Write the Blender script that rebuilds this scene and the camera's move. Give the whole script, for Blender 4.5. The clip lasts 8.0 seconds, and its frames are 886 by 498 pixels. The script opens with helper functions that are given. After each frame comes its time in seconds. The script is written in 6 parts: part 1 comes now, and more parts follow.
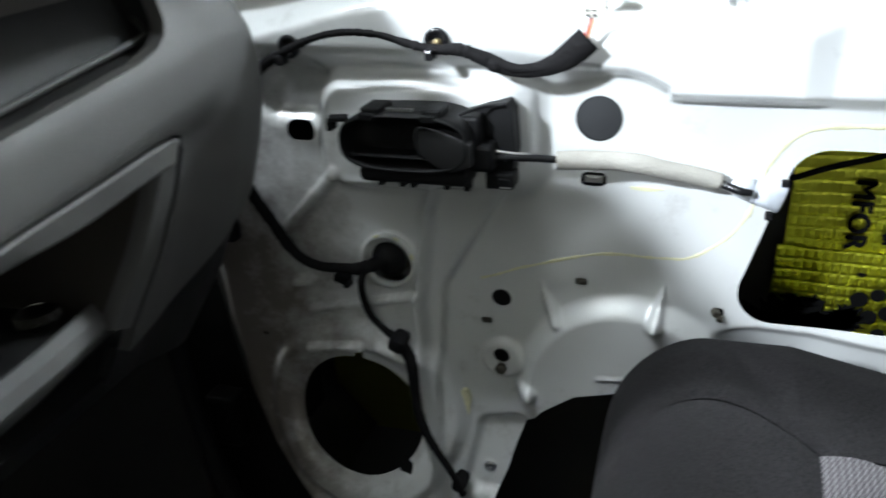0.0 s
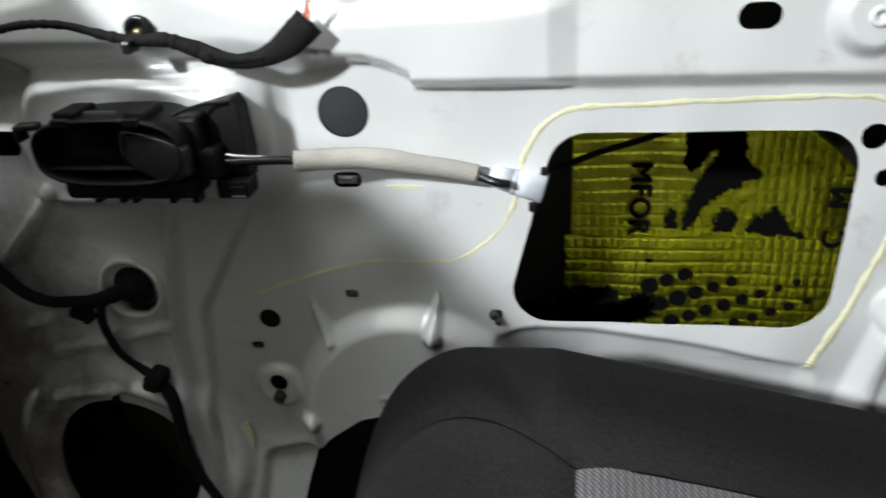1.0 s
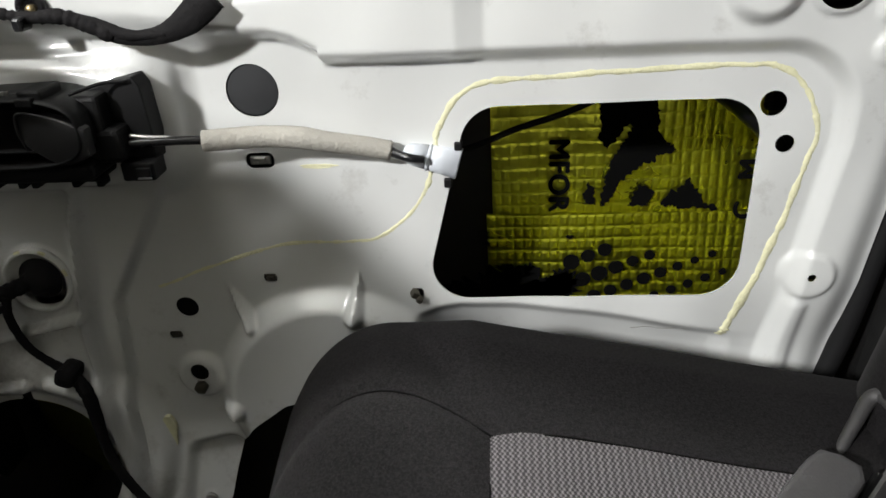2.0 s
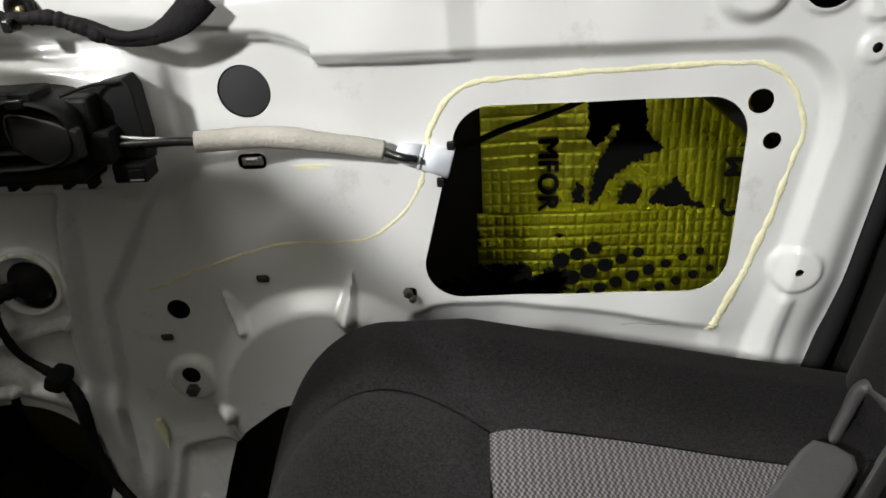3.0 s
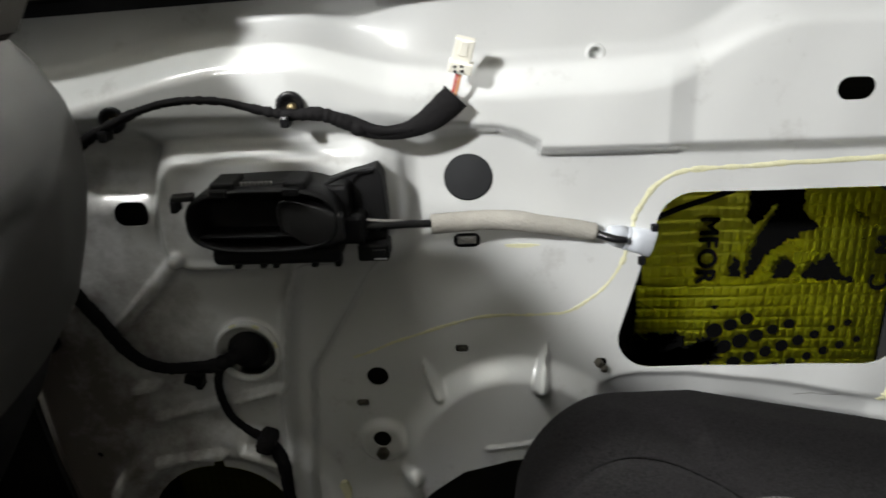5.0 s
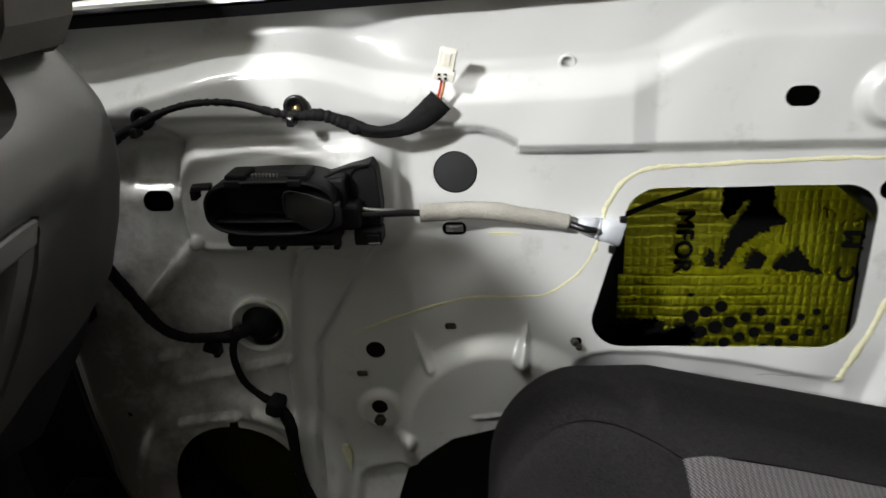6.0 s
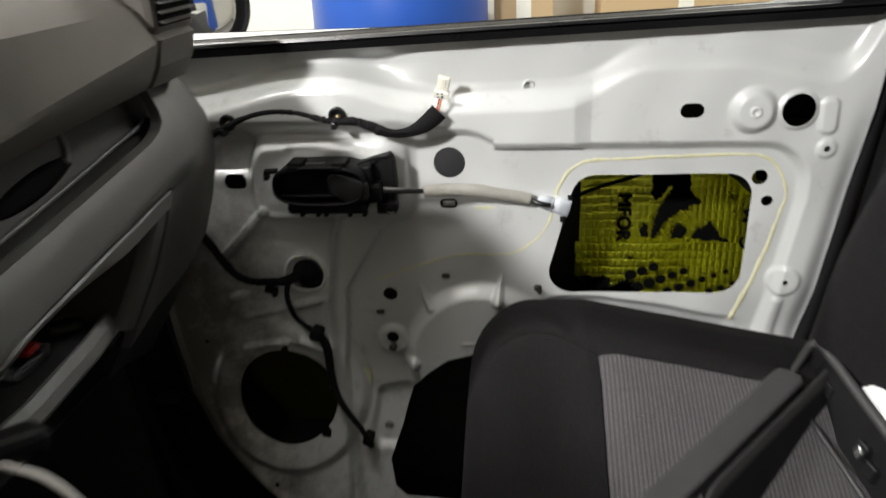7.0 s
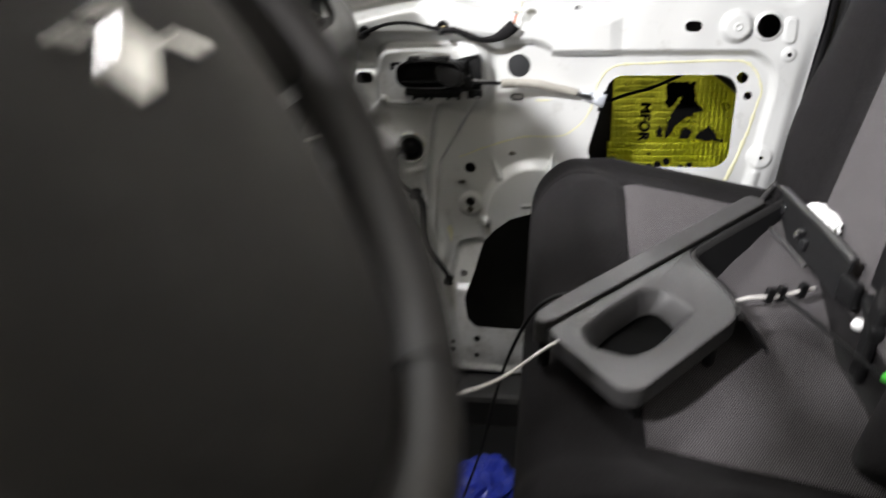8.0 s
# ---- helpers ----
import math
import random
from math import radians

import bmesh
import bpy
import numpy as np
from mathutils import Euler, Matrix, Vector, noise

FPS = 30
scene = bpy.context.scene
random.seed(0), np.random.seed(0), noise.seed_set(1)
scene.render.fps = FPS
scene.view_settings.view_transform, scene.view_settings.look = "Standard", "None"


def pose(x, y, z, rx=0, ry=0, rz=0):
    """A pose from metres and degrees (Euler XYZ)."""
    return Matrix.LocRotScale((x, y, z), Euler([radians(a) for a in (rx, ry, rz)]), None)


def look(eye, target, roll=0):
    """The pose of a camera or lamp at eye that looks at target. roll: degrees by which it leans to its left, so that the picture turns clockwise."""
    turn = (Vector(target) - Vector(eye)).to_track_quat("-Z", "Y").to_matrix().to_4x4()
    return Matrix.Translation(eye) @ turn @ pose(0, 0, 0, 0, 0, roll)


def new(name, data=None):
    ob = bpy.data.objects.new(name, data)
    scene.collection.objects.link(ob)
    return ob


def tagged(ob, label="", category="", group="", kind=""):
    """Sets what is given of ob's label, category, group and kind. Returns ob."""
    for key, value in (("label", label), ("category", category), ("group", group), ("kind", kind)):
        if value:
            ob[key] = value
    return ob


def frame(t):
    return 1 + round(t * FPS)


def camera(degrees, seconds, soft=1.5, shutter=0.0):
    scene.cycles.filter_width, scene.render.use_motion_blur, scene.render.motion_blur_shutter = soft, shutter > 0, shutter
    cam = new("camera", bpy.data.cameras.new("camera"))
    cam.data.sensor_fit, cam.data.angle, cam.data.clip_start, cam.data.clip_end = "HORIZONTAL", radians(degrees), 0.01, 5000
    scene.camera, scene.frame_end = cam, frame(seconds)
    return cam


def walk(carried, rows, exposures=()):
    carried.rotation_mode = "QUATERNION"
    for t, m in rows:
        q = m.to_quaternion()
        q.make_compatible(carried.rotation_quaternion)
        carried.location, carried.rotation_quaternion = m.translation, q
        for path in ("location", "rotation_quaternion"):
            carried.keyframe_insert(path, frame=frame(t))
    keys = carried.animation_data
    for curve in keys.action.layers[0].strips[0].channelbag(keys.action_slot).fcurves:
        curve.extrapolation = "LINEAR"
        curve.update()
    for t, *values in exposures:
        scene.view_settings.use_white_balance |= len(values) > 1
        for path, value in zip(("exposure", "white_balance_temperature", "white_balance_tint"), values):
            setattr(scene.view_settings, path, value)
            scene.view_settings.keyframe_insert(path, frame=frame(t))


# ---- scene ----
cam = camera(60.7, 8.0, soft=1.6, shutter=0.5)
PATH = [
    (0, (0.08, -0.625, 0.836), (-0.532, 1.067, -0.038), -3.4),
    (0.5, (0.13, -0.561, 0.812), (-0.369, 1.171, -0.055), -3.6),
    (1, (0.163, -0.537, 0.803), (-0.146, 1.233, -0.076), -3.6),
    (1.5, (0.187, -0.538, 0.787), (-0.025, 1.241, -0.101), -3.5),
    (3, (0.174, -0.544, 0.785), (0.061, 1.245, -0.1), -3.3),
    (3.5, (0.165, -0.541, 0.787), (0.075, 1.249, -0.101), -3.2),
    (4, (0.117, -0.566, 0.825), (0.04, 1.229, -0.053), -3.1),
    (4.5, (0.063, -0.577, 0.827), (-0.015, 1.259, 0.039), -3.0),
    (5, (0.015, -0.585, 0.827), (-0.106, 1.263, 0.073), -2.9),
    (5.2, (0.003, -0.589, 0.82), (-0.14, 1.262, 0.076), -2.8),
    (6.3, (0.078, -0.706, 0.868), (-0.137, 1.125, 0.091), -3.0),
    (6.5, (0.083, -0.753, 0.884), (-0.13, 1.076, 0.104), -2.8),
    (7, (0.099, -0.907, 0.921), (-0.127, 0.92, 0.138), -2.7),
    (7.3, (0.094, -1.038, 0.906), (-0.107, 0.803, 0.151), -2.2),
    (7.4, (0.109, -1.074, 0.92), (-0.116, 0.75, 0.131), -2.6),
    (7.5, (0.117, -1.116, 0.917), (-0.12, 0.705, 0.125), -2.7),
    (7.6, (0.111, -1.166, 0.896), (-0.124, 0.667, 0.131), -2.3),
    (7.7, (0.109, -1.209, 0.886), (-0.137, 0.624, 0.127), -2.3),
    (7.8, (0.107, -1.26, 0.879), (-0.159, 0.572, 0.121), -2.4),
    (7.9, (0.097, -1.306, 0.854), (-0.189, 0.531, 0.117), -2.1),
    (8, (0.069, -1.354, 0.824), (-0.221, 0.493, 0.113), -1.6),
]
walk(cam, [(t, look(eye, target, roll)) for t, eye, target, roll in PATH], exposures=[(0, 0.8, 5800, 8), (0.5, 0.65, 5850, 8), (1.0, 0.30, 6200, 10), (1.5, 0.18, 6500, 11), (4.0, 0.24, 6650, 12), (4.5, -0.02, 6500, 11), (5.0, -0.02, 6550, 11), (6.5, 0.0, 6550, 12), (7.0, -0.08, 6650, 12), (7.5, 0.08, 6600, 13), (8.0, 0.55, 6500, 15)])

# ---- world and lights ----
world = bpy.data.worlds.new("world")
scene.world = world
world.use_nodes = True
world.node_tree.nodes["Background"].inputs[0].default_value = (0.95, 0.98, 1.0, 1)
world.node_tree.nodes["Background"].inputs[1].default_value = 0.035


def lamp(name, at, target, size, watts, colour=(1, 1, 1), size_y=None):
    data = bpy.data.lights.new(name, "AREA")
    data.energy, data.color, data.size = watts, colour, size
    if size_y:
        data.shape, data.size_y = "RECTANGLE", size_y
    ob = new(name, data)
    ob.matrix_world = look(at, target)
    return ob


KEY_AT = (-1.15, -2.1, 1.93)
lamp("work_lamp_light", KEY_AT, (0.1, -0.2, 0.6), 0.15, 92, (0.99, 1.0, 0.985))
# Unseen ceiling lights: the first set from seat shadows, the rest added as fill.
lamp("unseen_ceiling_light", (-1.25, 0.62, 2.32), (-1.25, 0.62, 0), 0.6, 75, (0.98, 1.0, 0.97), 0.12)
lamp("unseen_ceiling_light", (1.20, 1.35, 2.32), (1.20, 1.35, 0), 0.6, 30, (0.98, 1.0, 0.97), 0.12)
lamp("unseen_ceiling_light", (-0.80, -0.55, 2.32), (-0.80, -0.55, 0), 1.2, 24, (0.98, 1.0, 0.97), 0.12)
lamp("unseen_ceiling_light", (0.6, -2.4, 2.32), (0.6, -2.4, 0), 1.5, 5, (0.98, 1.0, 0.97), 0.12)


# ---- materials ----
def material(name, colour, rough=0.5, metal=0.0, coat=0.0, vary=0.12, scale=14.0, bump=0.0, bump_scale=300.0, dirt=0.0, dirt_colour=(0.12, 0.11, 0.09), spec=0.5):
    m = bpy.data.materials.new(name)
    m.use_nodes = True
    n, l = m.node_tree.nodes, m.node_tree.links
    b = n["Principled BSDF"]
    b.inputs["Roughness"].default_value = rough
    b.inputs["Metallic"].default_value = metal
    b.inputs["Coat Weight"].default_value = coat
    b.inputs["Coat Roughness"].default_value = 0.12
    b.inputs["Specular IOR Level"].default_value = spec
    geo = n.new("ShaderNodeTexCoord")
    big = n.new("ShaderNodeTexNoise")
    big.inputs["Scale"].default_value, big.inputs["Detail"].default_value = scale, 6
    l.new(geo.outputs["Object"], big.inputs["Vector"])
    mix = n.new("ShaderNodeMix")
    mix.data_type = "RGBA"
    lo, hi = [c * (1 - vary) for c in colour], [min(1, c * (1 + vary)) for c in colour]
    mix.inputs[6].default_value, mix.inputs[7].default_value = (*lo, 1), (*hi, 1)
    l.new(big.outputs[0], mix.inputs[0])
    out = mix.outputs[2]
    if dirt:
        spot = n.new("ShaderNodeTexNoise")
        spot.inputs["Scale"].default_value, spot.inputs["Detail"].default_value, spot.inputs["Roughness"].default_value = scale * 0.6, 10, 0.7
        ramp = n.new("ShaderNodeValToRGB")
        ramp.color_ramp.elements[0].position, ramp.color_ramp.elements[1].position = 0.52, 0.8
        l.new(geo.outputs["Object"], spot.inputs["Vector"])
        l.new(spot.outputs[0], ramp.inputs[0])
        amount = n.new("ShaderNodeMath")
        amount.operation, amount.inputs[1].default_value = "MULTIPLY", dirt
        l.new(ramp.outputs[0], amount.inputs[0])
        second = n.new("ShaderNodeMix")
        second.data_type = "RGBA"
        second.inputs[7].default_value = (*dirt_colour, 1)
        l.new(amount.outputs[0], second.inputs[0])
        l.new(out, second.inputs[6])
        out = second.outputs[2]
    l.new(out, b.inputs["Base Color"])
    rr = n.new("ShaderNodeMapRange")
    rr.inputs[3].default_value, rr.inputs[4].default_value = max(0.03, rough * 0.85), min(1, rough * 1.2)
    l.new(big.outputs[0], rr.inputs[0])
    l.new(rr.outputs[0], b.inputs["Roughness"])
    if bump:
        fine = n.new("ShaderNodeTexNoise")
        fine.inputs["Scale"].default_value, fine.inputs["Detail"].default_value = bump_scale, 3
        l.new(geo.outputs["Object"], fine.inputs["Vector"])
        bp = n.new("ShaderNodeBump")
        bp.inputs["Strength"].default_value, bp.inputs["Distance"].default_value = bump, 0.001
        l.new(fine.outputs[0], bp.inputs["Height"])
        l.new(bp.outputs[0], b.inputs["Normal"])
    return m


def woven(name, colour, pitch, angle, plane, contrast=0.5, bump=0.5):
    """Two-tone seat fabric: staggered rows of pale stitches on a grey ground; plane names the two axes the cloth lies in."""
    m = material(name, colour, 0.9, vary=0.15, scale=25, spec=0.08)
    n, l = m.node_tree.nodes, m.node_tree.links
    b = n["Principled BSDF"]

    def math_node(op, a, c):
        q = n.new("ShaderNodeMath")
        q.operation = op
        for k, src in ((0, a), (1, c)):
            if isinstance(src, (int, float)):
                q.inputs[k].default_value = src
            else:
                l.new(src, q.inputs[k])
        return q.outputs[0]

    co, sep = n.new("ShaderNodeTexCoord"), n.new("ShaderNodeSeparateXYZ")
    jog = n.new("ShaderNodeTexNoise")
    jog.inputs["Scale"].default_value = 90
    l.new(co.outputs["Object"], jog.inputs["Vector"])
    l.new(co.outputs["Object"], sep.inputs[0])
    u0, v0 = sep.outputs[plane[0]], sep.outputs[plane[1]]
    ca, sa = math.cos(angle), math.sin(angle)
    wob = math_node("MULTIPLY", jog.outputs[0], 0.35)
    u = math_node("ADD", math_node("ADD", math_node("MULTIPLY", u0, ca / pitch), math_node("MULTIPLY", v0, sa / pitch)), wob)
    v = math_node("ADD", math_node("SUBTRACT", math_node("MULTIPLY", v0, ca / pitch * 0.8), math_node("MULTIPLY", u0, sa / pitch * 0.8)), wob)
    su, sv = math_node("SINE", math_node("MULTIPLY", u, math.pi), 0.0), math_node("SINE", math_node("MULTIPLY", v, math.pi), 0.0)
    ribs = math_node("SINE", math_node("MULTIPLY", u0, 2 * math.pi / 0.0046), 0.0)
    weave = math_node("ADD", math_node("MULTIPLY", su, sv), math_node("MULTIPLY", ribs, 0.28))
    lift = n.new("ShaderNodeMapRange")
    lift.inputs[1].default_value, lift.inputs[2].default_value = -0.5, 0.9
    l.new(weave, lift.inputs[0])
    old = b.inputs["Base Color"].links[0].from_socket
    dark = n.new("ShaderNodeMix")
    dark.data_type = "RGBA"
    dark.inputs[6].default_value = (*[c * (1 - contrast) for c in colour], 1)
    l.new(lift.outputs[0], dark.inputs[0])
    l.new(old, dark.inputs[7])
    l.new(dark.outputs[2], b.inputs["Base Color"])
    bp = n.new("ShaderNodeBump")
    bp.inputs["Strength"].default_value, bp.inputs["Distance"].default_value = bump, 0.0006
    l.new(lift.outputs[0], bp.inputs["Height"])
    l.new(bp.outputs[0], b.inputs["Normal"])
    return m


PAINT = material("white_car_paint", (0.66, 0.67, 0.66), 0.34, coat=0.35, vary=0.035, scale=9, bump=0.06, bump_scale=220, dirt=0.34, dirt_colour=(0.34, 0.33, 0.29))
DOORPAINT = material("white_door_paint", (0.60, 0.61, 0.605), 0.38, coat=1.0, vary=0.04, scale=9, bump=0.06, bump_scale=220, dirt=0.12, dirt_colour=(0.40, 0.39, 0.35))


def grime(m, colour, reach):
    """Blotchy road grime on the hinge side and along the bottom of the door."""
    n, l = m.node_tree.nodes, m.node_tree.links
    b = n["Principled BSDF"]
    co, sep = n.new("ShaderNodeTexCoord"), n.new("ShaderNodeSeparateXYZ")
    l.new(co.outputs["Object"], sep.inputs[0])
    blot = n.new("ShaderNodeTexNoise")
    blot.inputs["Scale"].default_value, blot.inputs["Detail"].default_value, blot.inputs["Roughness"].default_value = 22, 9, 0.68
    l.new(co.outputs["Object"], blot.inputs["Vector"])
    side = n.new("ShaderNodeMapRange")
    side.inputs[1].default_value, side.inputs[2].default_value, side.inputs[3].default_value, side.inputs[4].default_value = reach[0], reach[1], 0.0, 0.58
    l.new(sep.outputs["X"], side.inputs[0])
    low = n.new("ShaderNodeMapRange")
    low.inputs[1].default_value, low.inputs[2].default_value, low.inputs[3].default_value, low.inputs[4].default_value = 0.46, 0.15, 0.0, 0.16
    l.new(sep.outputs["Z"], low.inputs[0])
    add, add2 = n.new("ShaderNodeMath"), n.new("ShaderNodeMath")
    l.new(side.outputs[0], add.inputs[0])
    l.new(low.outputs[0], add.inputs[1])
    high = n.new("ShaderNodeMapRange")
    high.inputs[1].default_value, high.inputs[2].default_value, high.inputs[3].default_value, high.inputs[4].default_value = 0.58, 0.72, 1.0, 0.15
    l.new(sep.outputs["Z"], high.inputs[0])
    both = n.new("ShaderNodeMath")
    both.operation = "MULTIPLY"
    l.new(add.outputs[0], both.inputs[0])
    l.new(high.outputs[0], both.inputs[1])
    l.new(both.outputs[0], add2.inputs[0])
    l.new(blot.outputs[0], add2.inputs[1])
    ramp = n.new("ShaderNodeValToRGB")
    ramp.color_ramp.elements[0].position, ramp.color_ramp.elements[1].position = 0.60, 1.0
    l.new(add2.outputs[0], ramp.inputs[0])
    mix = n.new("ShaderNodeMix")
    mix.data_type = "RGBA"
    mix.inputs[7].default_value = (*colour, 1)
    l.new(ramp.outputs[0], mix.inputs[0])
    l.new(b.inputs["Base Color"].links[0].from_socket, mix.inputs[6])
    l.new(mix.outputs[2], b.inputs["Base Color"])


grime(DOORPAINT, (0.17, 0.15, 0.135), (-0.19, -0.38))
# Near-black colour stands in for the shade inside the door.
SKIN = material("door_cavity_shade", (0.03, 0.03, 0.03), 0.7, vary=0.2)
BLACK = material("black_plastic", (0.007, 0.007, 0.0074), 0.5, vary=0.25, scale=40, bump=0.12, bump_scale=500, spec=0.14)
LEVER = material("worn_black_lever", (0.018, 0.018, 0.0185), 0.42, vary=0.25, scale=40, spec=0.25)
GLOSS = material("glossy_black_plastic", (0.008, 0.008, 0.009), 0.28, vary=0.2, scale=30, spec=0.35)
RUBBER = material("black_rubber", (0.008, 0.008, 0.0085), 0.7, vary=0.25, scale=30, bump=0.15, bump_scale=400, spec=0.2)
PLUG = material("dark_grey_rubber", (0.030, 0.031, 0.033), 0.75, vary=0.2, scale=40, bump=0.2, bump_scale=300, spec=0.2)
TAPE = material("black_cloth_tape", (0.009, 0.0085, 0.009), 0.75, vary=0.35, scale=60, bump=0.9, bump_scale=260, spec=0.12)
DASH = material("dark_grey_dash_plastic", (0.053, 0.046, 0.039), 0.66, vary=0.1, scale=12, bump=0.35, bump_scale=650, dirt=0.15)
DASHDARK = material("charcoal_dash_plastic", (0.020, 0.0195, 0.0195), 0.6, vary=0.15, scale=14, bump=0.3, bump_scale=650)
SILVER = material("grey_satin_plastic", (0.105, 0.103, 0.100), 0.5, vary=0.08, scale=10, bump=0.18, bump_scale=700, dirt=0.1)
TRIM = material("grey_trim_plastic", (0.025, 0.0243, 0.025), 0.55, vary=0.1, scale=16, bump=0.3, bump_scale=600)
AIRBAG = material("grained_airbag_cover", (0.0090, 0.0077, 0.0073), 0.66, vary=0.1, scale=14, bump=0.35, bump_scale=600)
AIRBAGRIM = material("grained_wheel_rim", (0.015, 0.0137, 0.0133), 0.6, vary=0.12, scale=14, bump=0.35, bump_scale=500)
KNOB = material("worn_knob_plastic", (0.009, 0.0088, 0.0086), 0.34, vary=0.25, scale=40, bump=0.06, bump_scale=500, spec=0.25)
def cloth(name, colour, speck):
    """Flat charcoal cloth: fine light threads over a dark ground."""
    m = material(name, colour, 0.95, vary=0.22, scale=9, spec=0.04)
    n, l = m.node_tree.nodes, m.node_tree.links
    b = n["Principled BSDF"]
    co, fine = n.new("ShaderNodeTexCoord"), n.new("ShaderNodeTexNoise")
    fine.inputs["Scale"].default_value, fine.inputs["Detail"].default_value, fine.inputs["Roughness"].default_value = 620, 4, 0.75
    l.new(co.outputs["Object"], fine.inputs["Vector"])
    ramp = n.new("ShaderNodeValToRGB")
    ramp.color_ramp.elements[0].position, ramp.color_ramp.elements[1].position = 0.36, 0.66
    l.new(fine.outputs[0], ramp.inputs[0])
    mix = n.new("ShaderNodeMix")
    mix.data_type, mix.blend_type = "RGBA", "MULTIPLY"
    mix.inputs[0].default_value = speck
    old = b.inputs["Base Color"].links[0].from_socket
    l.new(old, mix.inputs[6])
    l.new(ramp.outputs[0], mix.inputs[7])
    l.new(mix.outputs[2], b.inputs["Base Color"])
    bp = n.new("ShaderNodeBump")
    bp.inputs["Strength"].default_value, bp.inputs["Distance"].default_value = 0.3, 0.0004
    l.new(fine.outputs[0], bp.inputs["Height"])
    l.new(bp.outputs[0], b.inputs["Normal"])
    b.inputs["Sheen Weight"].default_value = 0.02
    return m


SEAT = cloth("charcoal_seat_cloth", (0.0158, 0.0147, 0.0154), 0.75)
RIB = woven("ribbed_grey_seat_cloth", (0.128, 0.120, 0.125), 0.00145, 0.10, "XY", 0.80, 0.5)
RIBBACK = woven("ribbed_grey_back_cloth", (0.140, 0.132, 0.136), 0.00145, 0.0, "YZ", 0.80, 0.5)
FOAM = material("off_white_foam", (0.36, 0.345, 0.31), 0.9, vary=0.16, scale=60, bump=0.9, bump_scale=420, dirt=0.5, dirt_colour=(0.24, 0.21, 0.17))
WHITE = material("white_nylon", (0.55, 0.58, 0.63), 0.4, vary=0.05)
IVORY = material("ivory_nylon", (0.80, 0.78, 0.69), 0.4, vary=0.06)
SEAL = material("cream_sealant", (0.66, 0.645, 0.43), 0.6, vary=0.2, scale=120, bump=1.0, bump_scale=420)
STEEL = material("dull_steel", (0.5, 0.5, 0.5), 0.35, metal=1.0, vary=0.15, scale=50)
DARKSTEEL = material("dark_steel", (0.12, 0.11, 0.09), 0.4, metal=0.9, vary=0.3, scale=60)
BRASS = material("yellowed_zinc", (0.36, 0.29, 0.16), 0.4, metal=0.9, vary=0.3, scale=60)
CHROME = material("chrome", (0.75, 0.75, 0.76), 0.24, metal=1.0, vary=0.05)
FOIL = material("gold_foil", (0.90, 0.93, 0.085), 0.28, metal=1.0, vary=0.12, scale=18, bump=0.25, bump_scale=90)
# Same gold foil, darkened in its colour for the shade inside the door.
FOILSHADE = material("shaded_gold_foil", (0.11, 0.115, 0.02), 0.5, metal=0.7, vary=0.3, scale=14)
# Flat black for foil print and seams, and for shade painted into recesses.
PRINTSHADE = material("black_print_and_recess_shade", (0.0025, 0.0025, 0.0025), 0.8, vary=0.3, scale=40, spec=0.05)
WIRERED = material("red_wire", (0.55, 0.06, 0.04), 0.5)
WIREORANGE = material("orange_wire", (0.65, 0.25, 0.08), 0.5)
CABLE = material("white_cable", (0.62, 0.60, 0.58), 0.45, vary=0.06)
CARPET = material("black_carpet", (0.012, 0.012, 0.012), 0.95, vary=0.35, scale=60, bump=0.9, bump_scale=500, spec=0.1)
BAG = material("blue_plastic_bag", (0.03, 0.05, 0.42), 0.3, vary=0.2, scale=20)
TISSUE = material("white_tissue", (0.82, 0.82, 0.82), 0.8, vary=0.05, bump=0.6, bump_scale=60)
BARREL = material("blue_barrel_plastic", (0.02, 0.09, 0.42), 0.35, vary=0.15, scale=6)
WALL = material("cream_garage_wall", (0.82, 0.80, 0.72), 0.85, vary=0.06, scale=3, bump=0.3, bump_scale=40)
CONCRETE = material("concrete_floor", (0.28, 0.27, 0.25), 0.85, vary=0.2, scale=3, bump=0.3, bump_scale=60)
CARD = material("cardboard", (0.50, 0.36, 0.20), 0.85, vary=0.12, scale=8)
HEADLINER = material("grey_headliner", (0.42, 0.41, 0.39), 0.95, vary=0.06, bump=0.4, bump_scale=400)
RED = material("red_plastic", (0.55, 0.02, 0.02), 0.35)
GREEN = material("green_plastic", (0.06, 0.55, 0.05), 0.45)
SCREEN = material("pale_unit_face", (0.42, 0.38, 0.32), 0.25, vary=0.06)
# Glow of the added ceiling tubes, which stay out of view.
LAMPGLOW = bpy.data.materials.new("added_tube_glow")
LAMPGLOW.use_nodes = True
LAMPGLOW.node_tree.nodes["Principled BSDF"].inputs["Emission Color"].default_value = (1, 0.97, 0.9, 1)
LAMPGLOW.node_tree.nodes["Principled BSDF"].inputs["Emission Strength"].default_value = 6
MIRROR = material("mirror_glass", (0.85, 0.86, 0.87), 0.02, metal=1.0, vary=0.01)
GLASS = bpy.data.materials.new("window_glass")
GLASS.use_nodes = True
gb = GLASS.node_tree.nodes["Principled BSDF"]
gb.inputs["Transmission Weight"].default_value, gb.inputs["Roughness"].default_value, gb.inputs["IOR"].default_value = 1.0, 0.0, 1.02
CLEAR = bpy.data.materials.new("clear_plastic")
CLEAR.use_nodes = True
gb = CLEAR.node_tree.nodes["Principled BSDF"]
gb.inputs["Transmission Weight"].default_value, gb.inputs["Roughness"].default_value, gb.inputs["IOR"].default_value = 1.0, 0.08, 1.35


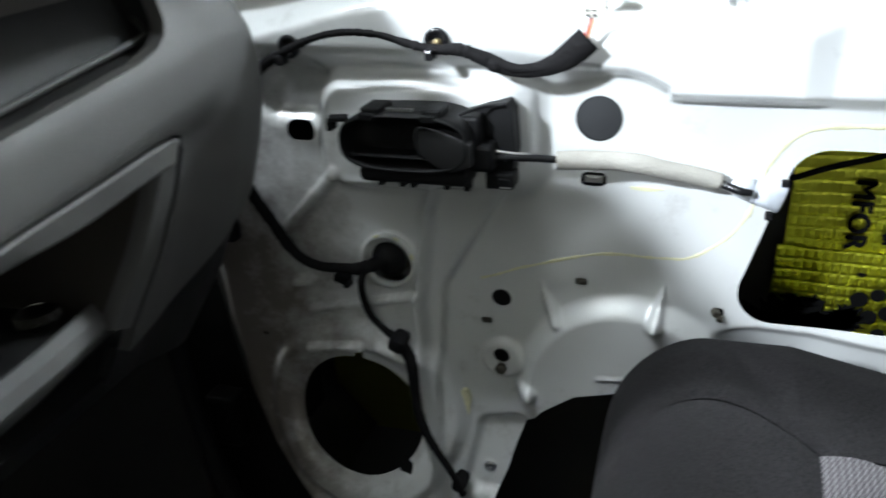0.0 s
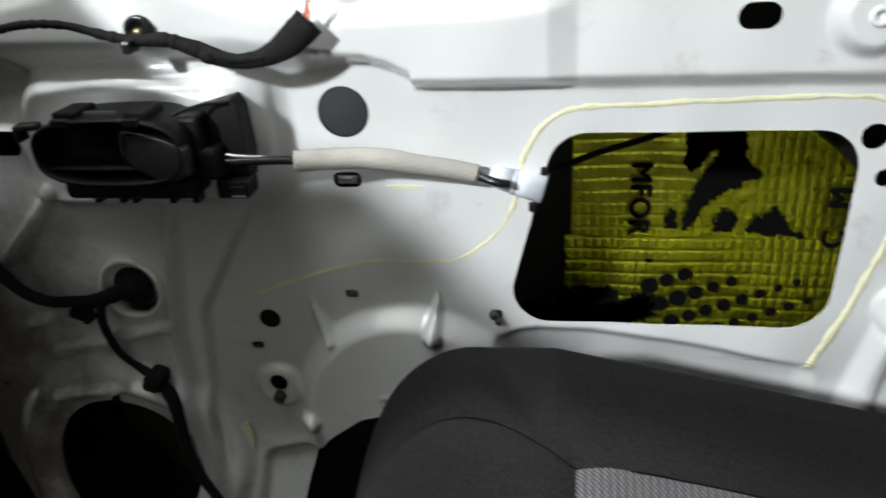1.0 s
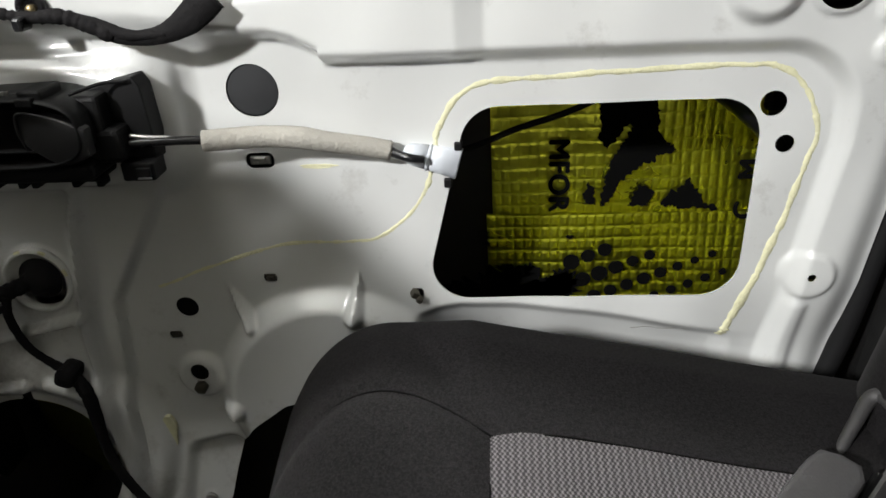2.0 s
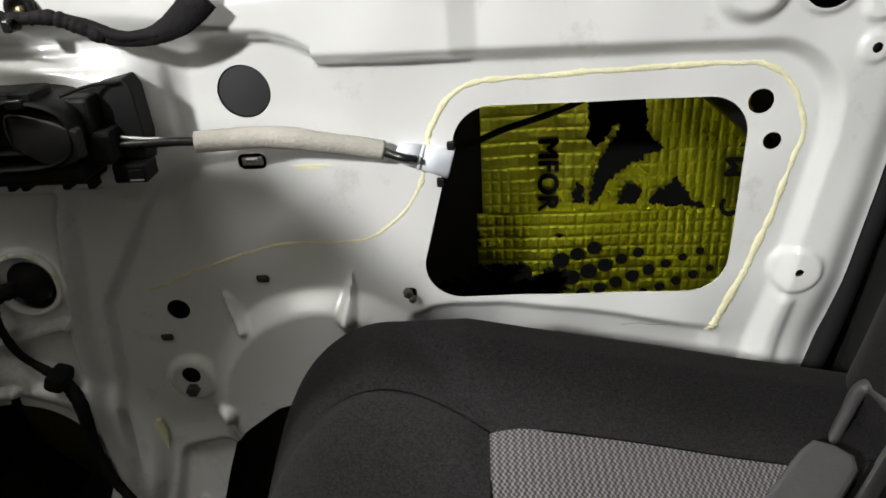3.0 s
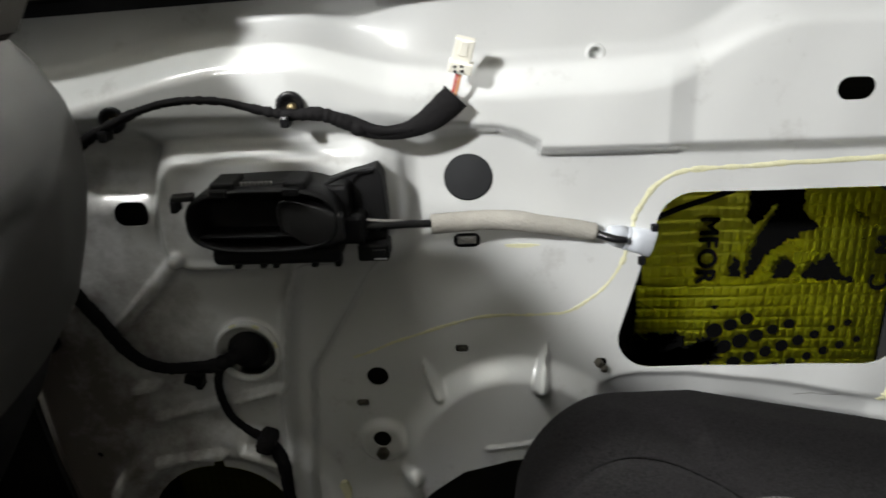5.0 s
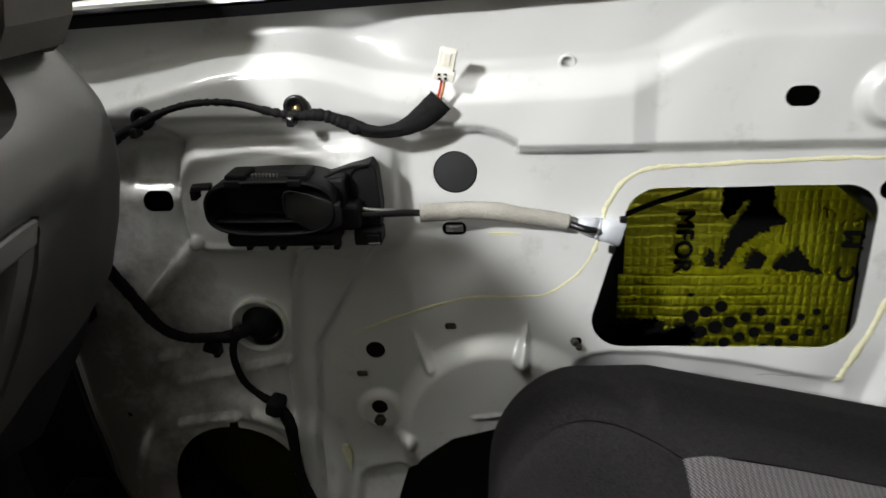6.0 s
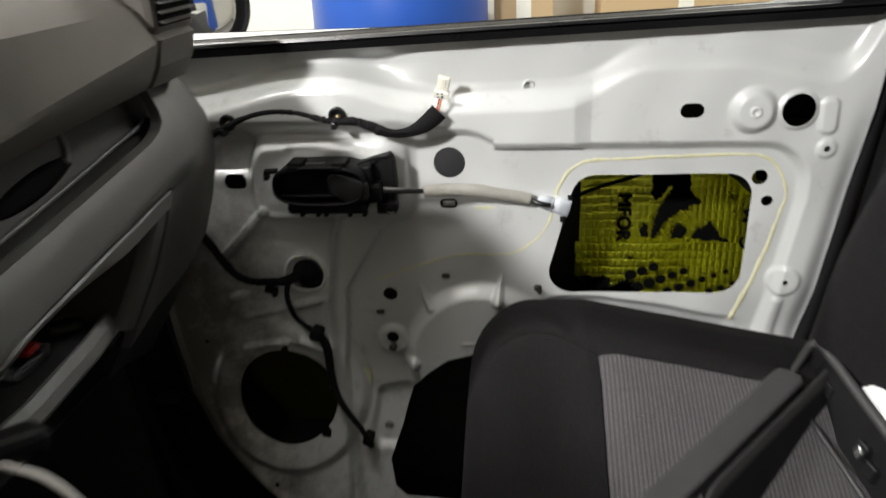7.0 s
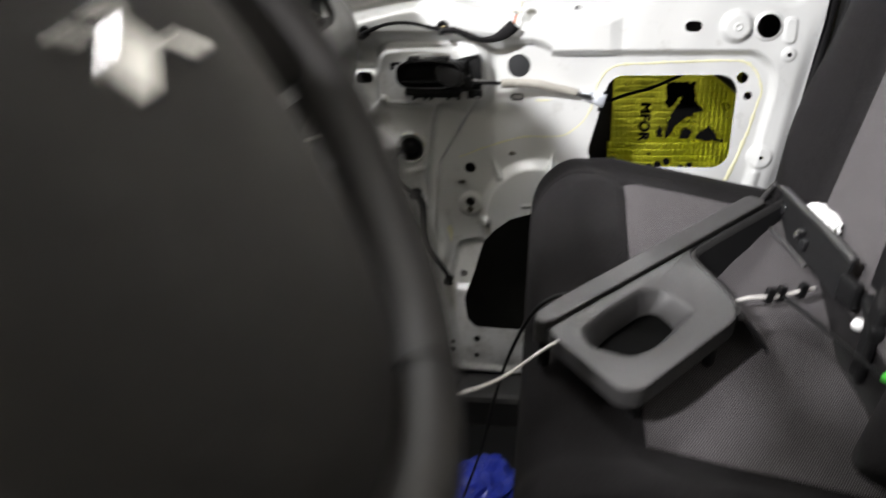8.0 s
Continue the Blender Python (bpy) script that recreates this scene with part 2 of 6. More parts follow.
# ---- mesh tools ----
def link(name, verts, faces, mat, parent=None, label="", smooth=True, sharp=0):
    me = bpy.data.meshes.new(name)
    me.from_pydata([tuple(v) for v in verts], [], [tuple(f) for f in faces])
    me.materials.append(mat)
    if smooth:
        me.polygons.foreach_set("use_smooth", [True] * len(me.polygons))
        if sharp:
            me.set_sharp_from_angle(angle=radians(sharp))
    ob = new(name, me)
    ob.parent = parent
    if label:
        tagged(ob, label)
    return ob


def part(name, bm, mat, parent=None, label="", smooth=False):
    me = bpy.data.meshes.new(name)
    bmesh.ops.recalc_face_normals(bm, faces=bm.faces)
    bm.to_mesh(me)
    bm.free()
    me.materials.append(mat)
    if smooth:
        me.polygons.foreach_set("use_smooth", [True] * len(me.polygons))
    ob = new(name, me)
    ob.parent = parent
    if label:
        tagged(ob, label)
    return ob


def thing(name, label, category, kind="", group="", at=(0, 0, 0)):
    ob = new(name)
    ob.location = at
    ob.empty_display_size = 0.02
    return tagged(ob, label, category, group, kind)


def box(cx, cy, cz, sx, sy, sz, bevel=0.002, m=None, bm=None, seg=2):
    bm = bm or bmesh.new()
    made = bmesh.ops.create_cube(bm, size=1)["verts"]
    for v in made:
        v.co = Vector((v.co.x * sx, v.co.y * sy, v.co.z * sz))
    if bevel:
        edges = list({e for v in made for e in v.link_edges})
        res = bmesh.ops.bevel(bm, geom=edges, offset=bevel, segments=seg, affect="EDGES", profile=0.5)
        made = list({v for f in res["faces"] for v in f.verts} | {v for v in made if v.is_valid})
    t = Matrix.Translation((cx, cy, cz)) @ (m or Matrix())
    for v in made:
        v.co = t @ v.co
    return bm


def loft(loops, cap=True, closed=True):
    verts, faces, n = [], [], len(loops[0])
    for lp in loops:
        verts += [tuple(p) for p in lp]
    for i in range(len(loops) - 1):
        for j in range(n if closed else n - 1):
            k = (j + 1) % n
            faces.append((i * n + j, i * n + k, (i + 1) * n + k, (i + 1) * n + j))
    if cap and closed:
        faces.append(tuple(range(n))[::-1])
        faces.append(tuple(range((len(loops) - 1) * n, len(loops) * n)))
    return verts, faces


def curve_points(pts, per=8):
    """A smooth run through the points."""
    p = [Vector(q) for q in pts]
    p = [p[0] * 2 - p[1]] + p + [p[-1] * 2 - p[-2]]
    out = []
    for i in range(1, len(p) - 2):
        for k in range(per):
            t = k / per
            a, b, c, d = p[i - 1], p[i], p[i + 1], p[i + 2]
            out.append(0.5 * ((2 * b) + (c - a) * t + (2 * a - 5 * b + 4 * c - d) * t * t + (3 * b - a - 3 * c + d) * t ** 3))
    out.append(p[-2])
    return out


def tube(pts, r, n=8, per=8, flat=1.0, wobble=0.0, side=None):
    """A round or flattened run; r is one radius or one for each given point."""
    run = curve_points(pts, per)
    rs = [r] * len(pts) if isinstance(r, (int, float)) else list(r)
    loops, up = [], Vector(side) if side else Vector((0.13, 0.4, 0.9)).normalized()
    rng = random.Random(len(pts) * 7 + 1)
    for i, q in enumerate(run):
        d = (run[min(i + 1, len(run) - 1)] - run[max(i - 1, 0)]).normalized()
        a = (up - d * up.dot(d)).normalized()
        up = a if not side else up
        b = d.cross(a)
        s = i / per
        k = min(int(s), len(rs) - 2)
        rad = rs[k] + (rs[k + 1] - rs[k]) * (s - k)
        rad *= 1 + wobble * rng.uniform(-1, 1)
        loops.append([q + a * math.cos(t) * rad * flat + b * math.sin(t) * rad for t in [2 * math.pi * j / n for j in range(n)]])
    return loft(loops)


def lathe(profile, m, n=24):
    """Turned shape: (radius, height) pairs round the local z axis of m."""
    loops = [[m @ Vector((r * math.cos(2 * math.pi * j / n), r * math.sin(2 * math.pi * j / n), h)) for j in range(n)] for r, h in profile]
    return loft(loops)


def facing(x, y, z):
    """A pose whose local z axis points to the camera side of the door (-y)."""
    return pose(x, y, z, 90, 0, 0)


def superloop(w, h, n=32, e=4.0):
    out = []
    for j in range(n):
        t = 2 * math.pi * j / n
        c, s = math.cos(t), math.sin(t)
        out.append((math.copysign(abs(c) ** (2 / e), c) * w, math.copysign(abs(s) ** (2 / e), s) * h))
    return out


def extrude_outline(pts, y0, y1, bevel=0.0):
    """An outline in (x, z) given depth from y0 (camera side) to y1."""
    bm = bmesh.new()
    a = [bm.verts.new((x, y0, z)) for x, z in pts]
    f = bm.faces.new(a)
    res = bmesh.ops.extrude_face_region(bm, geom=[f])
    for v in res["geom"]:
        if isinstance(v, bmesh.types.BMVert):
            v.co.y = y1
    if bevel:
        bmesh.ops.bevel(bm, geom=list(bm.edges), offset=bevel, segments=2, affect="EDGES", profile=0.5)
    return bm


def S(a, b, v):
    t = np.clip((v - a) / (b - a), 0, 1)
    return t * t * (3 - 2 * t)


def sd_box(X, Z, cx, cz, hx, hz, r):
    dx, dz = np.abs(X - cx) - hx + r, np.abs(Z - cz) - hz + r
    return np.hypot(np.maximum(dx, 0), np.maximum(dz, 0)) + np.minimum(np.maximum(dx, dz), 0) - r


def sd_seg(X, Z, a, b):
    ex, ez = b[0] - a[0], b[1] - a[1]
    t = np.clip(((X - a[0]) * ex + (Z - a[1]) * ez) / (ex * ex + ez * ez), 0, 1)
    return np.hypot(X - a[0] - t * ex, Z - a[1] - t * ez)


def sd_poly(X, Z, pts):
    d = np.full(X.shape, 9.0)
    inside = np.zeros(X.shape, bool)
    for i in range(len(pts)):
        a, b = pts[i], pts[(i + 1) % len(pts)]
        d = np.minimum(d, sd_seg(X, Z, a, b))
        if a[1] != b[1]:
            cross = ((a[1] > Z) != (b[1] > Z)) & (X < (b[0] - a[0]) * (Z - a[1]) / (b[1] - a[1]) + a[0])
            inside ^= cross
    return np.where(inside, -d, d)


def inset(pts, r):
    """The outline drawn in by r, so that sd - r gives rounded corners."""
    c = Vector((sum(p[0] for p in pts) / len(pts), sum(p[1] for p in pts) / len(pts)))
    out = []
    for i in range(len(pts)):
        a, b, d = Vector(pts[i - 1]), Vector(pts[i]), Vector(pts[(i + 1) % len(pts)])
        n1, n2 = (b - a).normalized(), (d - b).normalized()
        n1, n2 = Vector((-n1.y, n1.x)), Vector((-n2.y, n2.x))
        if n1.dot(c - b) < 0:
            n1, n2 = -n1, -n2
        k = (n1 + n2) / (1 + n1.dot(n2))
        out.append(tuple(b + k * r))
    return out


# ---- door: pressed inner panel ----
DOOR = [(-0.43, 0.795), (-0.425, 0.60), (-0.405, 0.373), (-0.395, 0.305), (-0.362, 0.244), (-0.304, 0.18), (-0.245, 0.13), (-0.172, 0.075), (-0.10, 0.055), (0.0, 0.05), (0.32, 0.05), (0.41, 0.15),
        (0.438, 0.32), (0.451, 0.413), (0.470, 0.556), (0.488, 0.71), (0.498, 0.86), (0.36, 0.829), (0.0, 0.812)]
WINDOW = [(0.116, 0.471), (0.366, 0.471), (0.3695, 0.632), (0.158, 0.632)]
RECESS = [(-0.7, 0.20), (0.375, 0.30), (0.420, 0.60), (0.417, 0.665), (-0.7, 0.673)]
ACCESS = [(0.03, 0.385), (-0.012, 0.372), (-0.046, 0.346), (-0.064, 0.32), (-0.074, 0.29), (-0.082, 0.26), (-0.099, 0.216), (-0.092, 0.178), (-0.076, 0.163), (0.10, 0.160), (0.26, 0.165), (0.27, 0.30), (0.22, 0.36), (0.12, 0.395)]
SPK, GROM, HUB = (-0.2380, 0.3215), (-0.194, 0.508), (0.035, 0.375)


def relief(X, Z):
    Y = -0.062 * S(0.36, 0.09, Z)
    gx = np.linspace(-0.5, 0.55, 400)
    kern = np.exp(-(np.arange(-24, 25) / 9.0) ** 2)
    line = np.interp(gx, [-0.45, -0.30, -0.25, -0.20, -0.13, -0.10, -0.06, -0.02, 0.0, 0.15, 0.17, 0.19, 0.225, 0.35, 0.40, 0.44, 0.462, 0.475, 0.487, 0.50], [0.725, 0.733, 0.745, 0.757, 0.762, 0.757, 0.737, 0.730, 0.729, 0.733, 0.739, 0.754, 0.775, 0.774, 0.760, 0.750, 0.752, 0.775, 0.83, 0.87])
    line = np.convolve(np.pad(line, 24, mode="edge"), kern / kern.sum(), mode="valid")
    top = np.interp(X, gx, line)
    out = np.interp(X, [-0.45, -0.13, -0.06, 0.0, 0.152, 0.172, 0.5], [0.036, 0.036, 0.024, 0.021, 0.021, 0.015, 0.014])
    r = sd_poly(X, Z, inset(RECESS, 0.045)) - 0.045
    zl = np.interp(X, [-0.5, -0.07, -0.03, 0.0, 0.023, 0.04, 0.056], [0.70, 0.692, 0.687, 0.6875, 0.687, 0.682, 0.6735])
    soft = S(0.02, -0.06, X)
    low = S(-0.003 - 0.010 * soft, 0.011 + 0.010 * soft, np.where(X < 0.056, Z - zl, r))
    turn = S(-0.030, -0.085, X)
    low = low * (1 - turn) + S(-0.022, 0.022, Z - zl) * turn
    crown = 1 - S(-0.016, 0.020, Z - top)
    Y -= out * low * crown * (0.7 + 0.3 * S(0.57, 0.67, Z))
    # shallow dish under the belt
    Y += 0.014 * np.exp(-(((X + 0.085) / 0.035) ** 2 + ((Z - 0.772) / 0.018) ** 2))
    # raised front field, its long bead and the slanting step beside it
    xe = np.interp(Z, [0.10, 0.25, 0.36, 0.454, 0.561, 0.62], [-0.125, -0.142, -0.160, -0.163, -0.146, -0.125])
    fade = S(0.69, 0.64, Z)
    Y -= 0.013 * S(0.0, 0.014, xe - X) * fade
    Y -= 0.0120 * np.exp(-(((X - xe + 0.006) / 0.0044) ** 2)) * fade * S(0.22, 0.30, Z)
    xs = np.interp(Z, [0.36, 0.477, 0.568, 0.62], [-0.150, -0.141, -0.086, -0.05])
    Y -= 0.010 * S(0.0, 0.006, xs - X) * fade
    # pad that carries the handle
    soft = 0.011 + 0.011 * S(-0.13, -0.075, X)
    pad = S(soft, -soft, sd_box(X, Z, -0.152, 0.636, 0.092, 0.050, 0.022)) * S(0.535, 0.61, Z)
    Y = Y * (1 - pad) - 0.034 * pad
    Y -= 0.006 * S(0.008, -0.002, np.abs(sd_box(X, Z, -0.146, 0.640, 0.098, 0.050, 0.022))) * S(0.56, 0.60, Z) * S(-0.09, -0.13, X)
    Y += 0.010 * S(0.010, -0.012, sd_box(X, Z, -0.277, 0.672, 0.030, 0.028, 0.012))
    # stiffening beads
    for a, b, w, h in (((-0.300, 0.532), (-0.237, 0.598), 0.009, 0.007), ((-0.285, 0.441), (-0.168, 0.471), 0.007, 0.005), ((-0.287, 0.400), (-0.229, 0.410), 0.008, 0.006), ((-0.208, 0.412), (-0.180, 0.400), 0.008, 0.005),
                       ((-0.300, 0.150), (-0.205, 0.112), 0.006, 0.005), ((0.01, 0.398), (0.055, 0.404), 0.003, 0.0010), ((-0.300, 0.472), (-0.282, 0.476), 0.008, 0.006)):
        Y -= 1.45 * h * S(w * 0.85, w * 0.30, sd_seg(X, Z, a, b))
    # loudspeaker seat
    d = np.hypot(X - SPK[0], (Z - SPK[1]))
    ring = S(0.118, 0.100, d)
    Y = Y - 0.012 * ring + 0.005 * S(0.088, 0.078, d)
    # dome of the window lifter with two fins
    d = np.hypot(X - HUB[0], Z - HUB[1])
    Y -= 0.016 * S(0.111, 0.090, d) * S(0.25, 0.34, Z)
    for fx, fz, tx, tz in ((0.058, 0.462, 0.065, 0.503), (-0.034, 0.452, -0.050, 0.490)):
        w = sd_seg(X, Z, (fx, fz), (tx, tz))
        k = S(tz + 0.006, fz, Z)
        Y -= 0.012 * k * S(0.0095, 0.0, w / np.maximum(0.15, k))
    # small seats, bosses and lips
    def boss(cx, cz, r0, r1, h):
        return -h * S(r1, r0, np.hypot(X - cx, Z - cz))
    Y += boss(0.355, 0.712, 0.017, 0.029, 0.010) + boss(0.404, 0.712, 0.020, 0.0245, 0.004) + boss(0.441, 0.666, 0.008, 0.013, 0.003) + boss(0.417, 0.492, 0.0165, 0.0215, 0.0035)
    Y += boss(-0.088, 0.396, 0.017, 0.025, 0.007) + boss(-0.102, 0.260, 0.004, 0.007, 0.002) + boss(-0.171, 0.339, 0.004, 0.008, 0.003) + boss(-0.062, 0.365, 0.005, 0.013, 0.010)
    Y += boss(*GROM, 0.025, 0.031, 0.004)
    Y -= 0.004 * S(0.003, -0.001, sd_box(X, Z, 0.4385, 0.704, 0.0085, 0.019, 0.007))
    Y += 0.009 * S(0.006, -0.006, sd_poly(X, Z, inset([(-0.128, 0.235), (-0.112, 0.318), (-0.06, 0.33), (-0.06, 0.235)], 0.015)) - 0.015)
    Y -= 0.0035 * S(0.011, 0.002, sd_seg(X, Z, (0.404, 0.36), (0.412, 0.462)))
    # undercut below the window opening
    zu = np.interp(X, [0.10, 0.118, 0.129, 0.145, 0.188, 0.249, 0.291, 0.332, 0.37], [0.450, 0.4595, 0.4635, 0.4665, 0.4655, 0.458, 0.450, 0.441, 0.432])
    Y += 0.007 * S(0.0015, -0.012, Z - zu) * S(0.100, 0.125, X) * S(0.372, 0.352, X) + 0.40 * np.maximum(0, zu - Z) * S(0.100, 0.125, X) * S(0.40, 0.33, X) * S(0.34, 0.43, Z)
    # Rear part bent outward so it darkens, standing in for a soft shadow.
    Y += 0.012 * S(0.490, 0.410, Z) * S(0.33, 0.40, X) * S(0.30, 0.38, Z)
    # rolled rim
    e = -sd_poly(X, Z, DOOR)
    Y += (0.024 - 0.014 * S(0.3, 0.38, X)) * S(0.030, 0.0, e) ** 1.5 * S(0.75, 0.60, Z)
    Y -= 0.006 * np.exp(-(((e - 0.026) / 0.008) ** 2)) * S(0.30, 0.20, Z)
    # slight waviness of pressed sheet
    Y += 0.0008 * np.sin(X * 31 + 1) * np.sin(Z * 27) + 0.0005 * np.sin(X * 73 - Z * 41)
    return Y


def relief_at(x, z):
    return float(relief(np.array([[x]]), np.array([[z]]))[0, 0])


def holes(X, Z):
    """Signed distance to the nearest hole, negative inside."""
    d = sd_poly(X, Z, inset(WINDOW, 0.030)) - 0.030
    d = np.minimum(d, sd_poly(X, Z, inset(ACCESS, 0.006)) - 0.006)
    d = np.minimum(d, np.hypot(X - SPK[0], Z - SPK[1]) - 0.0708)
    d = np.minimum(d, sd_box(X, Z, -0.236, 0.396, 0.005, 0.008, 0.002))
    d = np.minimum(d, sd_box(X, Z, -0.186, 0.268, 0.007, 0.007, 0.003))
    for cx, cz, r in ((0, 0.65, 0.0198), (*GROM, 0.0245), (0.3755, 0.627, 0.0093), (0.387, 0.597, 0.0068), (0.404, 0.712, 0.0188), (0.441, 0.666, 0.0038), (0.418, 0.492, 0.0035), (0.355, 0.712, 0.0022),
                      (-0.088, 0.402, 0.0085), (-0.102, 0.260, 0.0022), (-0.088, 0.466, 0.0098), (-0.118, 0.135, 0.004), (-0.118, 0.120, 0.005), (-0.073, 0.140, 0.006), (-0.073, 0.108, 0.005), (-0.262, 0.190, 0.003), (-0.350, 0.400, 0.003)):
        d = np.minimum(d, np.hypot(X - cx, Z - cz) - r)
    for cx, cz, hx, hz, r in ((0.2865, 0.713, 0.0135, 0.0085, 0.0084), (-0.003, 0.5955, 0.011, 0.0065, 0.005), (-0.272, 0.634, 0.0145, 0.0095, 0.008), (0.098, 0.744, 0.006, 0.0035, 0.0034), (-0.011, 0.493, 0.0058, 0.0038, 0.002),
                              (-0.104, 0.438, 0.0058, 0.0036, 0.001), (0.111, 0.476, 0.005, 0.005, 0.003)):
        d = np.minimum(d, sd_box(X, Z, cx, cz, hx, hz, r))
    return d


def cut_sheet(name, u0, u1, v0, v1, step, solid, height, place, back_by, mat, parent, label, sharp=0):
    """A sheet over a plan (u, v), trimmed along solid() = 0, raised by height() and with its cut edges turned back."""
    nx, nz = int((u1 - u0) / step) + 1, int((v1 - v0) / step) + 1
    X, Z = np.meshgrid(np.linspace(u0, u1, nx), np.linspace(v0, v1, nz))
    X, Z = X.ravel(), Z.ravel()

    def settle(A, B, which, rounds):
        h = step * 0.1
        for _ in range(rounds):
            d = solid(A, B)
            ga, gb = (solid(A + h, B) - solid(A - h, B)) / (2 * h), (solid(A, B + h) - solid(A, B - h)) / (2 * h)
            g = np.maximum(ga ** 2 + gb ** 2, 0.3)
            A, B = np.where(which, A - 0.9 * d * ga / g, A), np.where(which, B - 0.9 * d * gb / g, B)
        return A, B

    d = solid(X, Z)
    near = np.abs(d) < step * 0.30
    X, Z = settle(X, Z, near, 4)
    d = np.where(near, 0.0, solid(X, Z))
    idx = np.arange(nx * nz).reshape(nz, nx)
    quads = np.stack([idx[:-1, :-1], idx[:-1, 1:], idx[1:, 1:], idx[1:, :-1]], -1).reshape(-1, 4)
    dd = d[quads]
    whole = (dd <= 0).all(1) & (dd.min(1) < 0)
    mixed = (dd > 0).any(1) & (dd < 0).any(1)
    cuts, cu, cv, polys = {}, [], [], []
    for q in quads[mixed].tolist():
        poly = []
        for k in range(4):
            i, j = q[k], q[(k + 1) % 4]
            if d[i] <= 0:
                poly.append(i)
            if d[i] * d[j] < 0:
                key = (min(i, j), max(i, j))
                if key not in cuts:
                    t = d[i] / (d[i] - d[j])
                    cuts[key] = nx * nz + len(cu)
                    cu.append(X[i] + (X[j] - X[i]) * t)
                    cv.append(Z[i] + (Z[j] - Z[i]) * t)
                poly.append(cuts[key])
        if len(poly) > 2:
            polys.append(poly)
    cu, cv = settle(np.array(cu), np.array(cv), True, 3)
    X, Z = np.concatenate([X, cu]), np.concatenate([Z, cv])
    P = place(X, height(X[None], Z[None])[0], Z)
    quads = quads[whole]
    e = [quads[:, [i, (i + 1) % 4]] for i in range(4)] + [np.array([(p[k], p[(k + 1) % len(p)]) for p in polys for k in range(len(p))], int)]
    e = np.concatenate(e)
    # turn the cut edges back to give the sheet its thickness
    _, first, count = np.unique(np.sort(e, 1), axis=0, return_index=True, return_counts=True)
    rim = e[first[count == 1]]
    used = np.unique(e)
    remap = -np.ones(len(P), int)
    remap[used] = np.arange(len(used))
    rv = np.unique(rim)
    back = -np.ones(len(P), int)
    back[rv] = len(used) + np.arange(len(rv))
    verts = np.concatenate([P[used], P[rv] + np.array(back_by)])
    walls = np.stack([remap[rim[:, 1]], remap[rim[:, 0]], back[rim[:, 0]], back[rim[:, 1]]], 1)
    faces = remap[quads].tolist() + [[int(remap[i]) for i in p] for p in polys] + walls.tolist()
    return link(name, verts.tolist(), faces, mat, parent, label, sharp=sharp)


door = thing("door_1", "white car front door stripped of its trim, bare pressed steel", "car door", "structure")
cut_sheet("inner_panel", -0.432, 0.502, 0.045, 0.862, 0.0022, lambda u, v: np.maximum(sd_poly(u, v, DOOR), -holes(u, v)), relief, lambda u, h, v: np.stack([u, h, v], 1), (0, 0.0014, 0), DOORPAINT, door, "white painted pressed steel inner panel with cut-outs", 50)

# outer skin behind, belt strips, window frame, glass
def strip(name, pts, prof, mat, parent, label=""):
    """A run of constant section: prof is a closed loop of (y, z) offsets along points in space."""
    loops = [[(p[0], p[1] + a, p[2] + b) for a, b in prof] for p in pts]
    v, f = loft(loops)
    return link(name, v, f, mat, parent, label, smooth=False)


gx = np.linspace(-0.60, 0.50, 36)
sk = [[(x, 0.150 - 0.10 * max(0, 0.30 - z) ** 1.5 - 0.05 * max(0, z - 0.66), z) for x in gx] for z in np.linspace(-0.02, 0.80, 21)]
v, f = loft(sk, cap=False, closed=False)
v2 = [(a, b + 0.004, c) for a, b, c in v]
n0 = len(v)
link("outer_skin", v + v2, f + [tuple(i + n0 for i in reversed(q)) for q in f], SKIN, door, "inner face of the outer door skin, blackened for shade")
# outer shoulder up to the belt, and the folded edges that close the door shell front and rear
v, f = loft([[(x, 0.034, 0.800), (x, 0.040, 0.806), (x, 0.085, 0.806), (x, 0.130, 0.800), (x, 0.146, 0.785), (x, 0.146, 0.775), (x, 0.130, 0.790), (x, 0.040, 0.796)] for x in np.linspace(-0.60, 0.50, 12)])
link("belt_shoulder", v, f, PAINT, door, "white outer shoulder below the window", sharp=40)
for run in ([(0.36, 0.10), (0.425, 0.22), (0.443, 0.32), (0.457, 0.42), (0.475, 0.556), (0.492, 0.71), (0.501, 0.795)], [(-0.445, 0.795), (-0.44, 0.60), (-0.42, 0.37), (-0.41, 0.30), (-0.375, 0.235), (-0.31, 0.165)]):
    v, f = loft([[(x, 0.012, z), (x + 0.004, 0.012, z), (x + 0.004, 0.147, z), (x, 0.147, z)] for x, z in run])
    link("door_flange", v, f, SKIN, door, "door shell edge, blackened for the shade inside")
bz = lambda x: 0.811 + 0.033 * (x + 0.0)
belt = [(x, 0.0, bz(x)) for x in np.linspace(-0.43, 0.475, 24)]
strip("belt_seal", belt, [(-0.022, -0.012), (-0.026, -0.003), (-0.022, 0.001), (-0.017, -0.003), (-0.013, 0.0), (-0.007, 0.003), (0.002, 0.005), (0.008, 0.002), (0.010, -0.014)], GLOSS, door, "glossy black window belt seal")
strip("belt_lip", [(p[0], 0, p[2]) for p in belt], [(-0.031, 0.000), (-0.030, 0.0035), (-0.024, 0.004), (-0.023, 0.000)], GLOSS, door, "glossy black lip of the belt seal")
strip("outer_belt_seal", [(p[0], 0.022, p[2] + 0.002) for p in belt], [(0, -0.03), (0, -0.002), (0.006, 0.002), (0.016, -0.004), (0.02, -0.03)], RUBBER, door)
